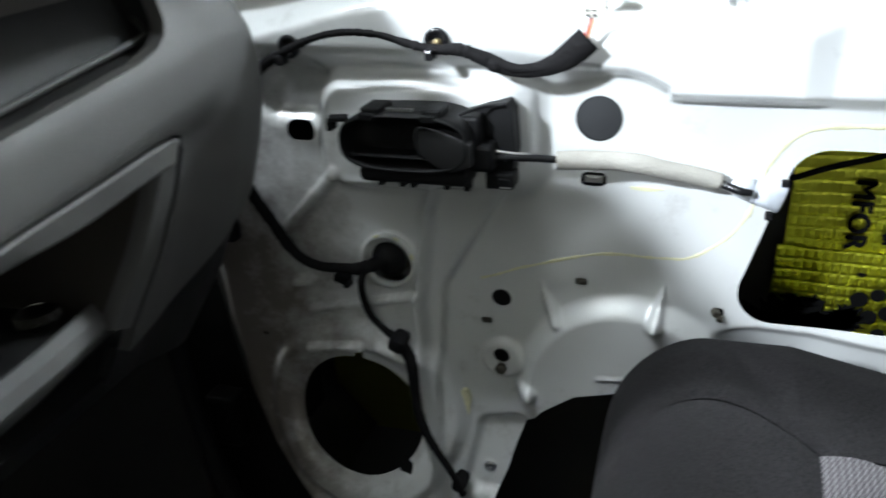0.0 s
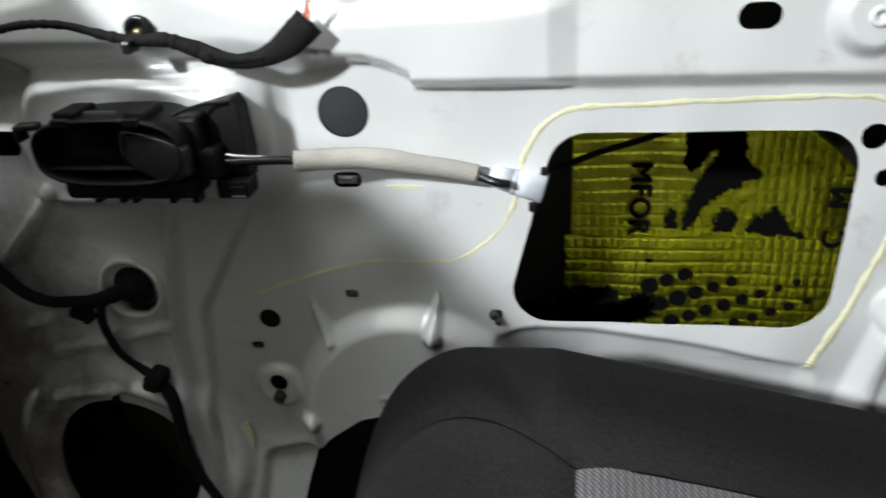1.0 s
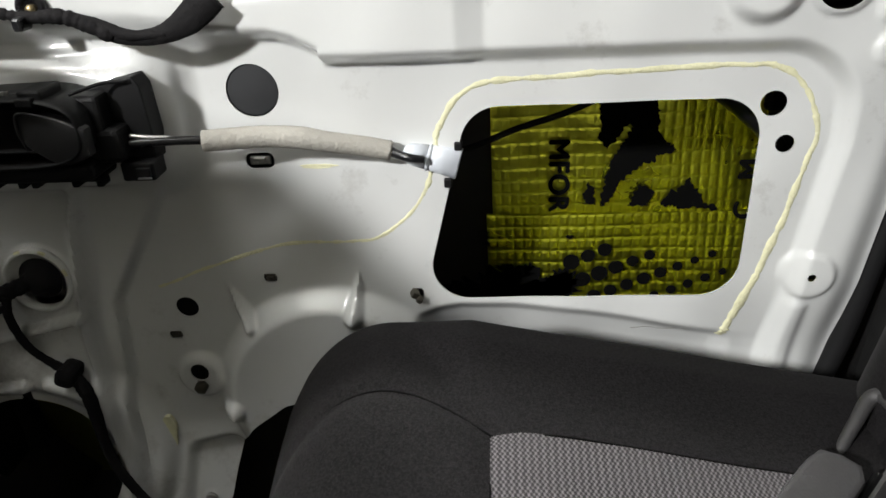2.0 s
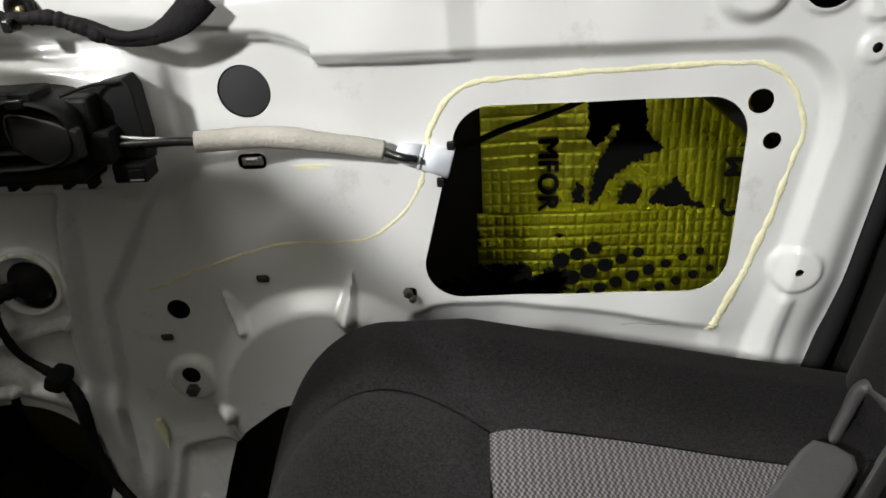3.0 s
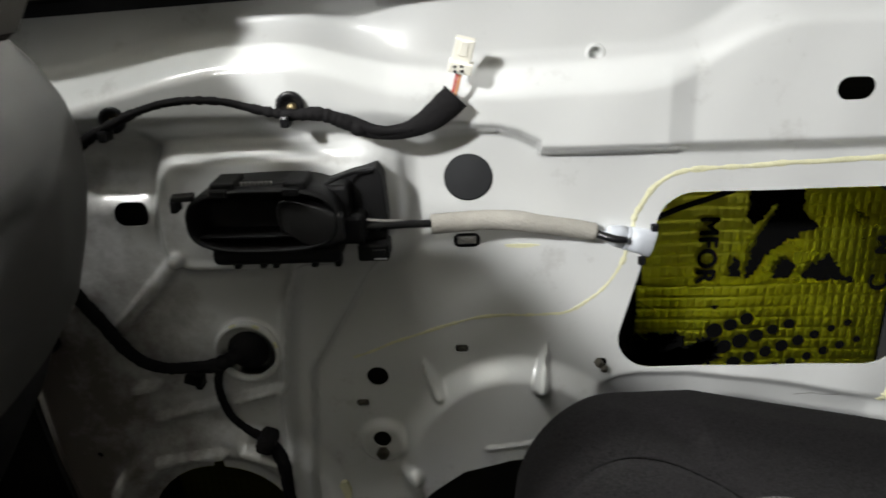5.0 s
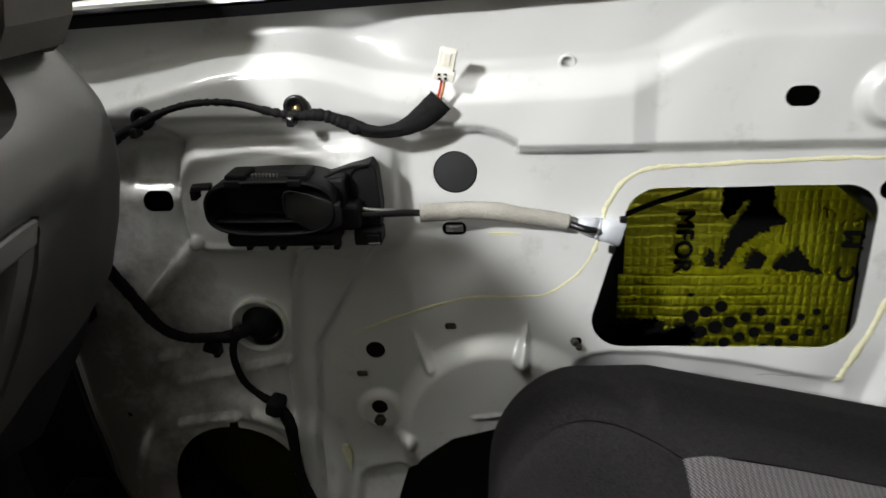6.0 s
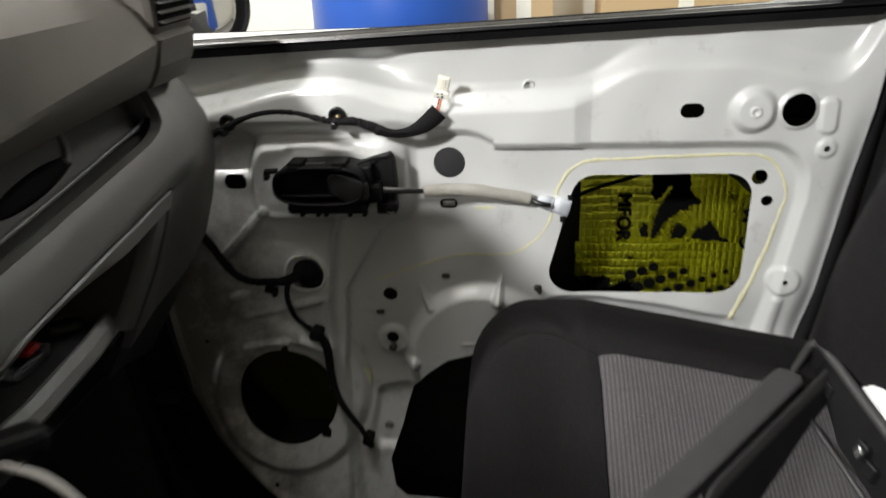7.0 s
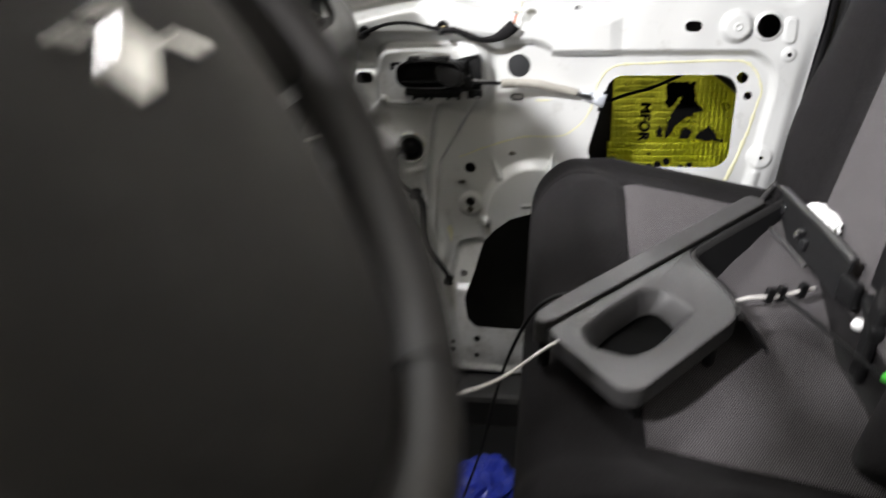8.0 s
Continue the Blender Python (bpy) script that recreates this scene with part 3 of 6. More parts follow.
rear = [(0.482 + 0.10 * t, -0.012 - 0.10 * t, 0.826 + 0.42 * t) for t in np.linspace(0, 1, 8)]
strip("window_frame", rear, [(-0.018, -0.01), (-0.018, 0.01), (0.018, 0.01), (0.018, -0.01)], BLACK, door, "black window frame post")
fr = [(-0.45 + 0.33 * t, -0.01 - 0.10 * t, 0.80 + 0.44 * t) for t in np.linspace(0, 1, 8)]
strip("window_frame", fr, [(-0.018, -0.012), (-0.018, 0.012), (0.018, 0.012), (0.018, -0.012)], BLACK, door, "black window frame post")
pane = link("window_pane", [(-0.43, 0.016, 0.79), (0.49, 0.016, 0.80), (0.57, -0.095, 1.24), (-0.12, -0.095, 1.24)], [(0, 1, 2, 3)], GLASS, door, "clear door window glass")
pane.visible_shadow = False
# corner seal at the rear end of the belt
part("corner_seal", box(0.452, -0.022, 0.840, 0.05, 0.02, 0.018, 0.005), RUBBER, door)
# rubber seal along the door's rear edge
edge = [(0.446, 0.014, 0.36), (0.462, 0.012, 0.43), (0.480, 0.010, 0.556), (0.498, 0.006, 0.71), (0.509, -0.002, 0.86)]
v, f = tube(edge, 0.010, 10, 6)
link("door_edge_seal", v, f, RUBBER, door, "black rubber door edge seal")

# sealant bead on the panel
sealpath = [(-0.108, 0.486), (-0.062, 0.504), (0.003, 0.523), (0.045, 0.5245), (0.074, 0.526), (0.100, 0.539), (0.121, 0.563), (0.130, 0.592), (0.135, 0.614), (0.148, 0.636), (0.172, 0.6495), (0.238, 0.653), (0.300, 0.6545), (0.347, 0.656), (0.377, 0.653), (0.397, 0.636), (0.408, 0.606), (0.404, 0.582), (0.394, 0.535), (0.381, 0.490), (0.366, 0.446), (0.360, 0.428)]
run = curve_points([(x, 0, z) for x, z in sealpath], 16)
rng = random.Random(4)
loops = []
for i, q in enumerate(run):
    k = i / (len(run) - 1)
    d = (run[min(i + 1, len(run) - 1)] - run[max(0, i - 1)]).normalized()
    side = Vector((-d.z, 0, d.x))
    lump = noise.noise(Vector((i * 0.31, 2.2, 0.7))) + 0.6 * noise.noise(Vector((i * 0.83, 5.1, 1.9)))
    w = (0.0014 if k < 0.30 else 0.0021) * (1 + 0.55 * lump + rng.uniform(-0.12, 0.12)) * (1 + 0.75 * S(0.78, 0.95, k))
    q = q + side * 0.0012 * noise.noise(Vector((i * 0.12, 9.3, 4.1)))
    h = w * (0.25 if k < 0.3 else 0.38)
    y = relief_at(q.x, q.z)
    loops.append([q + side * w * a + Vector((0, y - h * b, 0)) for a, b in ((-1, -0.1), (-0.7, 0.7), (0, 1), (0.7, 0.7), (1, -0.1))])
v, f = loft(loops, cap=False, closed=False)
link("sealant_bead", v, f, SEAL, door, "hand-laid cream sealant bead with lumps")
crack = thing("dried_dirt_crack", "thin black dried dirt streak on the door panel", "dirt")
for pts in ([(0.288, 0.431), (0.303, 0.434), (0.312, 0.432), (0.327, 0.434)], [(0.330, 0.4335), (0.336, 0.433)]):
    v, f = tube([(x, relief_at(x, z) - 0.0001, z) for x, z in pts], 0.0002, 5, 6)
    link("streak", v, f, DARKSTEEL, crack)
for k, (cx, cz, w, h) in enumerate(((-0.129, 0.336, 0.006, 0.019), (0.042, 0.590, 0.014, 0.0018))):
    pts = [(cx + w * math.cos(t) * (1 + 0.15 * math.sin(5 * t + k)), cz + h * math.sin(t) * (1 + 0.12 * math.sin(3 * t))) for t in np.linspace(0, 2 * math.pi, 20, endpoint=False)]
    y = relief_at(cx, cz)
    part("adhesive_smear", extrude_outline(pts, y - 0.0006, y + 0.004), SEAL, door, "smear of old cream adhesive")


# flat rubber plug in the round hole beside the cable
v, f = lathe([(0.0194, -0.004), (0.0194, -0.001), (0.018, -0.0002), (0.002, 0.0002)], facing(0, relief_at(0.024, 0.65) + 0.001, 0.65), 40)
link("hole_plug", v, f, PLUG, door, "flat dark grey rubber plug")


# rivets, bolts, clips on the panel
def stud(name, x, z, profile, mat, label="", dy=0.0, n=16):
    y = relief_at(x, z) - dy
    v, f = lathe(profile, facing(x, y, z), n)
    return link(name, v, f, mat, door, label)


stud("rivet_nut", 0.355, 0.712, [(0.0068, -0.001), (0.0068, 0.0012), (0.0058, 0.0018), (0.0030, 0.0018), (0.0026, -0.002)], PAINT, "small painted rivet nut")
for x, z in ((-0.102, 0.260), (-0.171, 0.339)):
    stud("rivet_nut", x, z, [(0.0062, -0.001), (0.0062, 0.0012), (0.0050, 0.0018), (0.0026, 0.0018), (0.0022, -0.002)], STEEL, "small steel rivet nut")
stud("bolt", -0.148, 0.105, [(0.015, -0.002), (0.015, 0.004), (0.012, 0.007), (0.006, 0.007), (0.005, 0.011), (0.002, 0.011)], IVORY, "round pale plug near the bottom edge")
stud("stud", -0.088, 0.388, [(0.0062, -0.002), (0.0062, 0.005), (0.005, 0.0065), (0.002, 0.0065)], DARKSTEEL, "threaded steel stud", n=6)
stud("oval_rivet", 0.098, 0.744, [(0.0075, -0.003), (0.0075, 0.001), (0.006, 0.0022), (0.0045, 0.001), (0.0042, -0.003)], PAINT, "flattened painted eyelet")


def clip_nut(x, z, w, h, lab):
    y = relief_at(x, z)
    bm = box(x, y + 0.002, z, w, 0.004, h, 0.0008)
    box(x, y - 0.0012, z + h * 0.2, w * 0.55, 0.003, h * 0.35, 0.0005, bm=bm)
    box(x - w * 0.2, y - 0.0016, z - h * 0.18, w * 0.25, 0.002, h * 0.3, 0.0004, bm=bm)
    return part("clip_nut", bm, STEEL if w > 0.012 else DARKSTEEL, door, lab)


clip_nut(-0.003, 0.5955, 0.016, 0.007, "spring steel clip nut in a slot")
clip_nut(-0.011, 0.493, 0.009, 0.005, "spring steel clip nut in a slot")
clip_nut(-0.104, 0.438, 0.009, 0.005, "spring steel clip nut in a slot")
y = relief_at(0.111, 0.476)
bm = box(0.109, y - 0.004, 0.478, 0.006, 0.008, 0.006, 0.001, pose(0, 0, 0, 10, 35, 20))
box(0.113, y - 0.007, 0.474, 0.005, 0.006, 0.0045, 0.001, pose(0, 0, 0, 30, 40, 10), bm)
part("loose_clip", bm, DARKSTEEL, door, "bent dark metal clip in a square hole")
# grommet ring
v, f = lathe([(0.0245, -0.004), (0.0245, 0.002), (0.0262, 0.0035), (0.0285, 0.002), (0.029, -0.004)], facing(GROM[0], relief_at(GROM[0] + 0.028, GROM[1]), GROM[1]), 40)
link("grommet_ring", v, f, PAINT, door, "turned lip of a round wiring hole")
for a, w in ((1.15, 0.12), (1.9, 0.1), (0.3, 0.08)):
    x, z = GROM[0] + 0.0275 * math.cos(a), GROM[1] + 0.0275 * math.sin(a)
    part("adhesive_smear", box(x, relief_at(x, z) - 0.004, z, 0.006, 0.002, 0.003, 0.0008, pose(0, 0, 0, 0, 90 - math.degrees(a), 0)), SEAL, door)

# ---- gold sound-deadening foil behind the cut-outs ----
foil = thing("foil_sheet", "gold sound-deadening foil embossed in small rectangles, black print", "foil")


def foil_piece(name, x0, x1, z0, z1, y, tilt, seed, depth, step=0.0011, mat=FOIL):
    nx, nz = int((x1 - x0) / step), int((z1 - z0) / step)
    X, Z = np.meshgrid(x0 + step * np.arange(nx), z0 + step * np.arange(nz))
    u, w = (X - x0) / 0.0088 + 0.03 * np.sin(Z * 60), (Z - z0) / 0.0125 + 0.05 * np.sin(X * 40 + seed)
    # pillowed cells, each tipped a little its own way
    iu, iw = np.floor(u), np.floor(w)
    tip = np.sin(iu * 12.9 + iw * 78.2 + seed) * 0.5 + np.sin(iu * 4.1 - iw * 9.7) * 0.5
    fu, fw = u - iu - 0.5, w - iw - 0.5
    cell = S(0.0, 0.30, 0.5 - np.abs(fu)) * S(0.0, 0.22, 0.5 - np.abs(fw))
    Y = y + tilt * (Z - z0) - depth * cell * (1 + 0.5 * tip * fu * 2)
    Y += 0.0012 * np.sin(X * 43 + seed) * np.sin(Z * 37 + 2 * seed) + 0.00035 * np.sin(X * 130 + Z * 90 + seed)
    Z = Z + 0.0012 * np.sin(X * 95 + seed) * (Z > z1 - 2 * step)
    idx = np.arange(nx * nz).reshape(nz, nx)
    q = np.stack([idx[:-1, :-1], idx[:-1, 1:], idx[1:, 1:], idx[1:, :-1]], -1).reshape(-1, 4)
    return link(name, np.stack([X.ravel(), Y.ravel(), Z.ravel()], 1).tolist(), q.tolist(), mat, foil)


# Foil ends here; the black skin beyond stands in for its shaded left strip.
foil_piece("upper_foil", 0.172, 0.421, 0.470, 0.64, 0.136, 0.0, 1.3, 0.0005)
# The piece behind the loudspeaker hole gets the darkened foil colour as shade.
foil_piece("front_foil", -0.36, -0.17, 0.16, 0.355, 0.133, 0.0, 2.7, 0.0006, 0.0022, FOILSHADE)
foil_piece("lower_foil", 0.166, 0.421, 0.36, 0.4885, 0.132, 0.012, 4.1, 0.0008)


def blot(name, cx, cz, w, h, seed, spikes=9, y=0.1295, lean=0.0):
    """A ragged black brush mark."""
    pts = []
    for j in range(90):
        t = 2 * math.pi * j / 90
        q = Vector((math.cos(t), math.sin(t), seed * 3.7))
        r = 0.80 + 0.50 * noise.noise(q * 1.4) + 0.42 * noise.noise(q * spikes * 0.7) + 0.22 * noise.noise(q * spikes * 2.1)
        px, pz = w * max(0.15, r) * math.cos(t), h * max(0.15, r) * math.sin(t)
        pts.append((cx + px + lean * pz, cz + pz))
    part(name, extrude_outline(pts, y, y + 0.0004), PRINTSHADE, foil, "black print on the foil")


def ragged(name, pts, rough, y):
    """A black patch with a torn outline."""
    out = []
    for i in range(len(pts)):
        a, b = Vector(pts[i]), Vector(pts[(i + 1) % len(pts)])
        d = b - a
        side = Vector((-d.y, d.x)).normalized()
        for k in range(max(2, int(d.length / 0.0016))):
            p = a + d * k / max(2, int(d.length / 0.0016))
            w = rough * (noise.noise(Vector((p.x * 260, p.y * 260, 1.7))) + 0.6 * noise.noise(Vector((p.x * 700, p.y * 700, 5.1))))
            out.append(tuple(p + side * w))
    bm = extrude_outline(out, y, y + 0.0004)
    bmesh.ops.triangulate(bm, faces=bm.faces[:], ngon_method="EAR_CLIP")
    part(name, bm, PRINTSHADE, foil, "black print on the foil")


ragged("brush_mark", [(0.272, 0.60), (0.322, 0.60), (0.324, 0.566), (0.341, 0.549), (0.328, 0.543), (0.308, 0.531), (0.292, 0.520), (0.285, 0.500), (0.273, 0.494), (0.278, 0.521), (0.286, 0.545), (0.301, 0.572), (0.296, 0.574), (0.280, 0.552), (0.271, 0.56)], 0.0040, 0.1312)
ragged("brush_mark", [(0.258, 0.497), (0.262, 0.518), (0.268, 0.512), (0.270, 0.494)], 0.0035, 0.1311)
ragged("brush_mark", [(0.302, 0.493), (0.309, 0.514), (0.319, 0.512), (0.324, 0.503), (0.318, 0.493)], 0.0035, 0.1311)
ragged("brush_mark", [(0.330, 0.493), (0.336, 0.505), (0.348, 0.511), (0.356, 0.521), (0.360, 0.510), (0.367, 0.503), (0.372, 0.494), (0.384, 0.488), (0.36, 0.490)], 0.0042, 0.1312)
for args in ((0.175, 0.392, 0.065, 0.040, 22, 9, 0.0), (0.212, 0.408, 0.044, 0.030, 21, 13, 0.0), (0.190, 0.428, 0.022, 0.008, 27, 11, -0.3), (0.238, 0.410, 0.020, 0.018, 29, 8, 0.0), (0.246, 0.464, 0.005, 0.0025, 33, 7, 0.0)):
    blot("brush_mark", *args[:6], 0.1272, args[6])
for i in range(9):
    for j in range(-1, 4):
        x, z = 0.248 + i * 0.0160 + j * 0.0115, 0.436 + i * 0.0065 - j * 0.0195
        r = max(0.0028, 0.0092 - 0.036 * (x - 0.25)) * (0.9 + 0.1 * math.sin(i * 5 + j * 3))
        if z > 0.449 - 0.03 * max(0, x - 0.3) or x > 0.405 or z < 0.36:
            continue
        pts = [(x + r * math.cos(t), z + r * math.sin(t)) for t in np.linspace(0, 2 * math.pi, 22, endpoint=False)]
        part("printed_dot", extrude_outline(pts, 0.1275, 0.1279), PRINTSHADE, foil)


def lettering(body, x, y, z, size, turn, spacing=1.0):
    """Printed bold capitals: each stroke laid down several times side by side."""
    cu = bpy.data.curves.new("foil_lettering", "FONT")
    cu.body, cu.size, cu.extrude, cu.space_character = body, size, 0.0001, spacing
    tmp = bpy.data.objects.new("foil_lettering", cu)
    one = bpy.data.meshes.new_from_object(tmp)
    bpy.data.objects.remove(tmp)
    bm = bmesh.new()
    for k, (a, b) in enumerate(((0, 0), (0.0011, 0), (-0.0011, 0), (0, 0.0008), (0, -0.0008))):
        one.transform(Matrix.Translation((a, b, 0.00005 * k)))
        bm.from_mesh(one)
        one.transform(Matrix.Translation((-a, -b, -0.00005 * k)))
    bm.transform(pose(x, y, z, 90, 0, 0) @ pose(0, 0, 0, 0, 0, turn))
    part("foil_lettering", bm, PRINTSHADE, foil, "black lettering printed on the foil")


lettering("MFOR", 0.2260, 0.1315, 0.562, 0.0265, -90, 1.05)
lettering("C", 0.417, 0.1315, 0.477, 0.0265, 90)
lettering("M", 0.4175, 0.1315, 0.517, 0.0265, 90)
# wiring seen inside the door through the cut-out
v, f = tube([(0.13, 0.03, 0.588), (0.155, 0.085, 0.572), (0.196, 0.10, 0.583), (0.247, 0.11, 0.596), (0.32, 0.11, 0.63)], 0.0030, 8, 6)
cab = thing("inner_latch_cable", "black latch cable running inside the door", "cable")
link("sheath", v, f, RUBBER, cab)
v, f = tube([(0.315, 0.055, 0.650), (0.360, 0.050, 0.617), (0.390, 0.048, 0.590), (0.41, 0.05, 0.56)], 0.011, 10, 6, 0.6)
rail = thing("window_channel", "grey-black window run channel inside the door", "window channel")
link("channel", v, f, GLOSS, rail)
# Black blocks added behind the holes so that they look shaded inside.
part("corner_backing", box(0.410, 0.047, 0.634, 0.050, 0.012, 0.052, 0.004), BLACK, rail)
part("hole_backing", box(0.432, 0.055, 0.485, 0.036, 0.012, 0.060, 0.004), BLACK, rail)
part("hole_backing", box(0.456, 0.062, 0.712, 0.090, 0.014, 0.060, 0.004), BLACK, rail, "black block added to keep the round hole dark")

# ---- inner door handle ----
handle = thing("inner_door_handle", "black plastic inner door handle unit fixed to the bare door", "door handle")


def ring_loop(cx, cz, w, h, y, e=2.9, n=48, lean=0.0):
    return [(cx + a + lean * b, y, cz + b) for a, b in superloop(w, h, n, e)]


hx, hz = -0.148, 0.6455
v, f = loft([ring_loop(hx, hz, 0.055, 0.0245, -0.030), ring_loop(hx, hz, 0.0565, 0.0250, -0.076), ring_loop(hx, hz, 0.0555, 0.0240, -0.081), ring_loop(hx, hz, 0.0540, 0.0224, -0.0818), ring_loop(hx, hz, 0.0530, 0.0214, -0.079),
             ring_loop(hx - 0.001, hz, 0.050, 0.0195, -0.058), ring_loop(hx - 0.001, hz - 0.001, 0.044, 0.016, -0.050), ring_loop(hx - 0.001, hz - 0.001, 0.02, 0.006, -0.048)], cap=True)
link("housing", v, f, BLACK, handle, "oval black handle bowl")
# pull lever hinged at the rear of the bowl: a curved paddle
lev = []
for t in np.linspace(0, 1, 12):
    x = -0.1330 + 0.044 * t
    top = 0.6605 - 0.012 * t ** 1.8 - 0.003 * (1 - t) ** 8
    low = 0.6335 - 0.010 * math.sin(math.pi * min(1, t * 0.9)) + 0.004 * (1 - t) ** 3
    y = -0.0785 - 0.0030 * t
    mid, hh = (top + low) / 2, (top - low) / 2
    lev.append([(x - 0.0025 * (1 - b * b) * (1 - t), y + d, mid + hh * b) for b, d in ((-1, 0.009), (-1, 0.0016), (-0.94, 0.0004), (-0.86, 0), (0, 0.0006), (0.86, 0), (0.94, 0.0004), (1, 0.0016), (1, 0.009))])
v, f = loft(lev)
link("lever", v, f, LEVER, handle, "curved black pull lever", sharp=30)
# Thin ridge added to imitate the highlight on the lever's left and top edges.
v, f = tube([(-0.1335, -0.0788, 0.636), (-0.1355, -0.0795, 0.648), (-0.1335, -0.0797, 0.6585), (-0.126, -0.0802, 0.6605), (-0.112, -0.0812, 0.6575)], [0.0006, 0.0009, 0.0011, 0.0010, 0.0006], 6, 6)
link("lever_highlight_edge", v, f, LEVER, handle)
v, f = loft([[(x, y, z + 0.002 * (x + 0.148) ** 2 * 100) for y, z in ((-0.056, 0.6300), (-0.0775, 0.6322), (-0.0785, 0.6334), (-0.0775, 0.6342), (-0.056, 0.6335))] for x in np.linspace(-0.196, -0.100, 12)])
link("rib", v, f, BLACK, handle)
bm = box(-0.1425, -0.056, 0.6165, 0.096, 0.042, 0.014, 0.005, seg=3)
box(-0.138, -0.048, 0.6085, 0.080, 0.030, 0.008, 0.003, bm=bm)
part("base_block", bm, BLACK, handle)
for x in (-0.178, -0.158, -0.148, -0.118, -0.100):
    part("tab", box(x, -0.055, 0.6045, 0.005, 0.012, 0.008, 0.001), BLACK, handle)
for x, w in ((-0.1745, 0.0175), (-0.122, 0.016)):
    bm = box(x, -0.064, 0.6705, w, 0.028, 0.0075, 0.0015)
    box(x - 0.002, -0.0795, 0.6675, w * 0.75, 0.006, 0.006, 0.001, bm=bm)
    part("catch", bm, BLACK, handle, "square snap catch")
bm = box(-0.148, -0.064, 0.6690, 0.040, 0.012, 0.004, 0.001)
part("spring_cover", bm, BLACK, handle)
for i in range(8):
    part("spring_coil", box(-0.1615 + i * 0.0030, -0.0708, 0.6712, 0.0013, 0.003, 0.0040, 0.0004), STEEL, handle)
bm = box(-0.2035, -0.078, 0.665, 0.016, 0.012, 0.004, 0.001, pose(0, 0, 0, 0, 0, 12))
box(-0.2085, -0.080, 0.660, 0.005, 0.012, 0.009, 0.001, bm=bm)
part("front_tab", bm, BLACK, handle)
# bell crank plate behind the lever with the cable end
bm = extrude_outline([(-0.112, 0.6625), (-0.086, 0.6705), (-0.068, 0.6735), (-0.0635, 0.666), (-0.0615, 0.632), (-0.064, 0.612), (-0.110, 0.612)], -0.044, -0.024, 0.0012)
part("cable_plate", bm, BLACK, handle, "flat black cable bracket plate")
bm = box(-0.092, -0.050, 0.630, 0.030, 0.024, 0.024, 0.004)
box(-0.098, -0.050, 0.648, 0.022, 0.022, 0.034, 0.003, None, bm)
part("pivot_block", bm, BLACK, handle)
v, f = tube([(-0.102, -0.066, 0.668), (-0.085, -0.052, 0.6715), (-0.070, -0.046, 0.671)], 0.0012, 6, 5)
link("stay", v, f, BLACK, handle)
bm = box(-0.073, -0.045, 0.609, 0.024, 0.022, 0.014, 0.002)
box(-0.068, -0.057, 0.609, 0.010, 0.003, 0.007, 0.0006, bm=bm)
part("cable_clip", bm, BLACK, handle)
part("clip_face", box(-0.067, -0.059, 0.6055, 0.010, 0.002, 0.0012, 0.0004), STEEL, handle)

# latch cable with foam sleeve
latch = thing("latch_cable", "black latch cable in an off-white foam sleeve with a white guide", "cable")
v, f = tube([(-0.084, -0.050, 0.628), (-0.066, -0.046, 0.6275), (-0.045, -0.041, 0.6265), (-0.026, -0.037, 0.625)], 0.0032, 8, 6)
link("cable", v, f, GLOSS, latch)
v, f = tube([(-0.084, -0.047, 0.634), (-0.066, -0.045, 0.631), (-0.050, -0.041, 0.629)], 0.0016, 8, 6)
link("cable", v, f, STEEL, latch)
v, f = tube([(-0.029, -0.0375, 0.6245), (-0.010, -0.034, 0.6245), (0.015, -0.029, 0.6238), (0.040, -0.025, 0.6205), (0.055, -0.021, 0.616), (0.080, -0.014, 0.6095), (0.1005, -0.010, 0.6040)], [0.0077, 0.0080, 0.0078, 0.0081, 0.0077, 0.0075, 0.0072], 14, 8, wobble=0.025)
link("sleeve", v, f, FOAM, latch, "off-white foam sleeve")
v, f = tube([(0.098, -0.0100, 0.6042), (0.106, -0.0150, 0.6025), (0.116, -0.0185, 0.6005), (0.125, -0.0165, 0.5985)], [0.0040, 0.0034, 0.0032, 0.0028], 10, 6)
link("cable", v, f, GLOSS, latch)
def guide_section(t, w, h):
    p = Vector((0.109, -0.007, 0.6015)).lerp(Vector((0.150, 0.001, 0.588)), t)
    return [(p.x + w * math.sin(q) * 0.30, p.y + h * math.cos(q), p.z + w * math.copysign(abs(math.sin(q)) ** 0.85, math.sin(q))) for q in np.linspace(0, 2 * math.pi, 24, endpoint=False)]


v, f = loft([guide_section(*a) for a in ((0, 0.0030, 0.003), (0.03, 0.0052, 0.0048), (0.10, 0.0072, 0.0066), (0.22, 0.0084, 0.0078), (0.44, 0.0092, 0.0082))])
link("guide_nose", v, f, WHITE, latch, "rounded white nose of the cable guide")
v, f = loft([guide_section(*a) for a in ((0.42, 0.0092, 0.0082), (0.43, 0.0097, 0.0088), (0.47, 0.0099, 0.0090), (0.48, 0.0095, 0.0082))])
link("guide_collar", v, f, WHITE, latch)
v, f = loft([guide_section(*a) for a in ((0.46, 0.0094, 0.0080), (0.75, 0.0106, 0.0076), (0.97, 0.0122, 0.0070), (1.0, 0.0118, 0.0062))])
link("guide", v, f, WHITE, latch, "translucent white plastic cable guide")
part("guide_clip", box(0.150, 0.001, 0.603, 0.006, 0.010, 0.006, 0.001), BLACK, latch)
part("guide_clip", box(0.141, 0.001, 0.574, 0.006, 0.010, 0.007, 0.001), BLACK, latch)

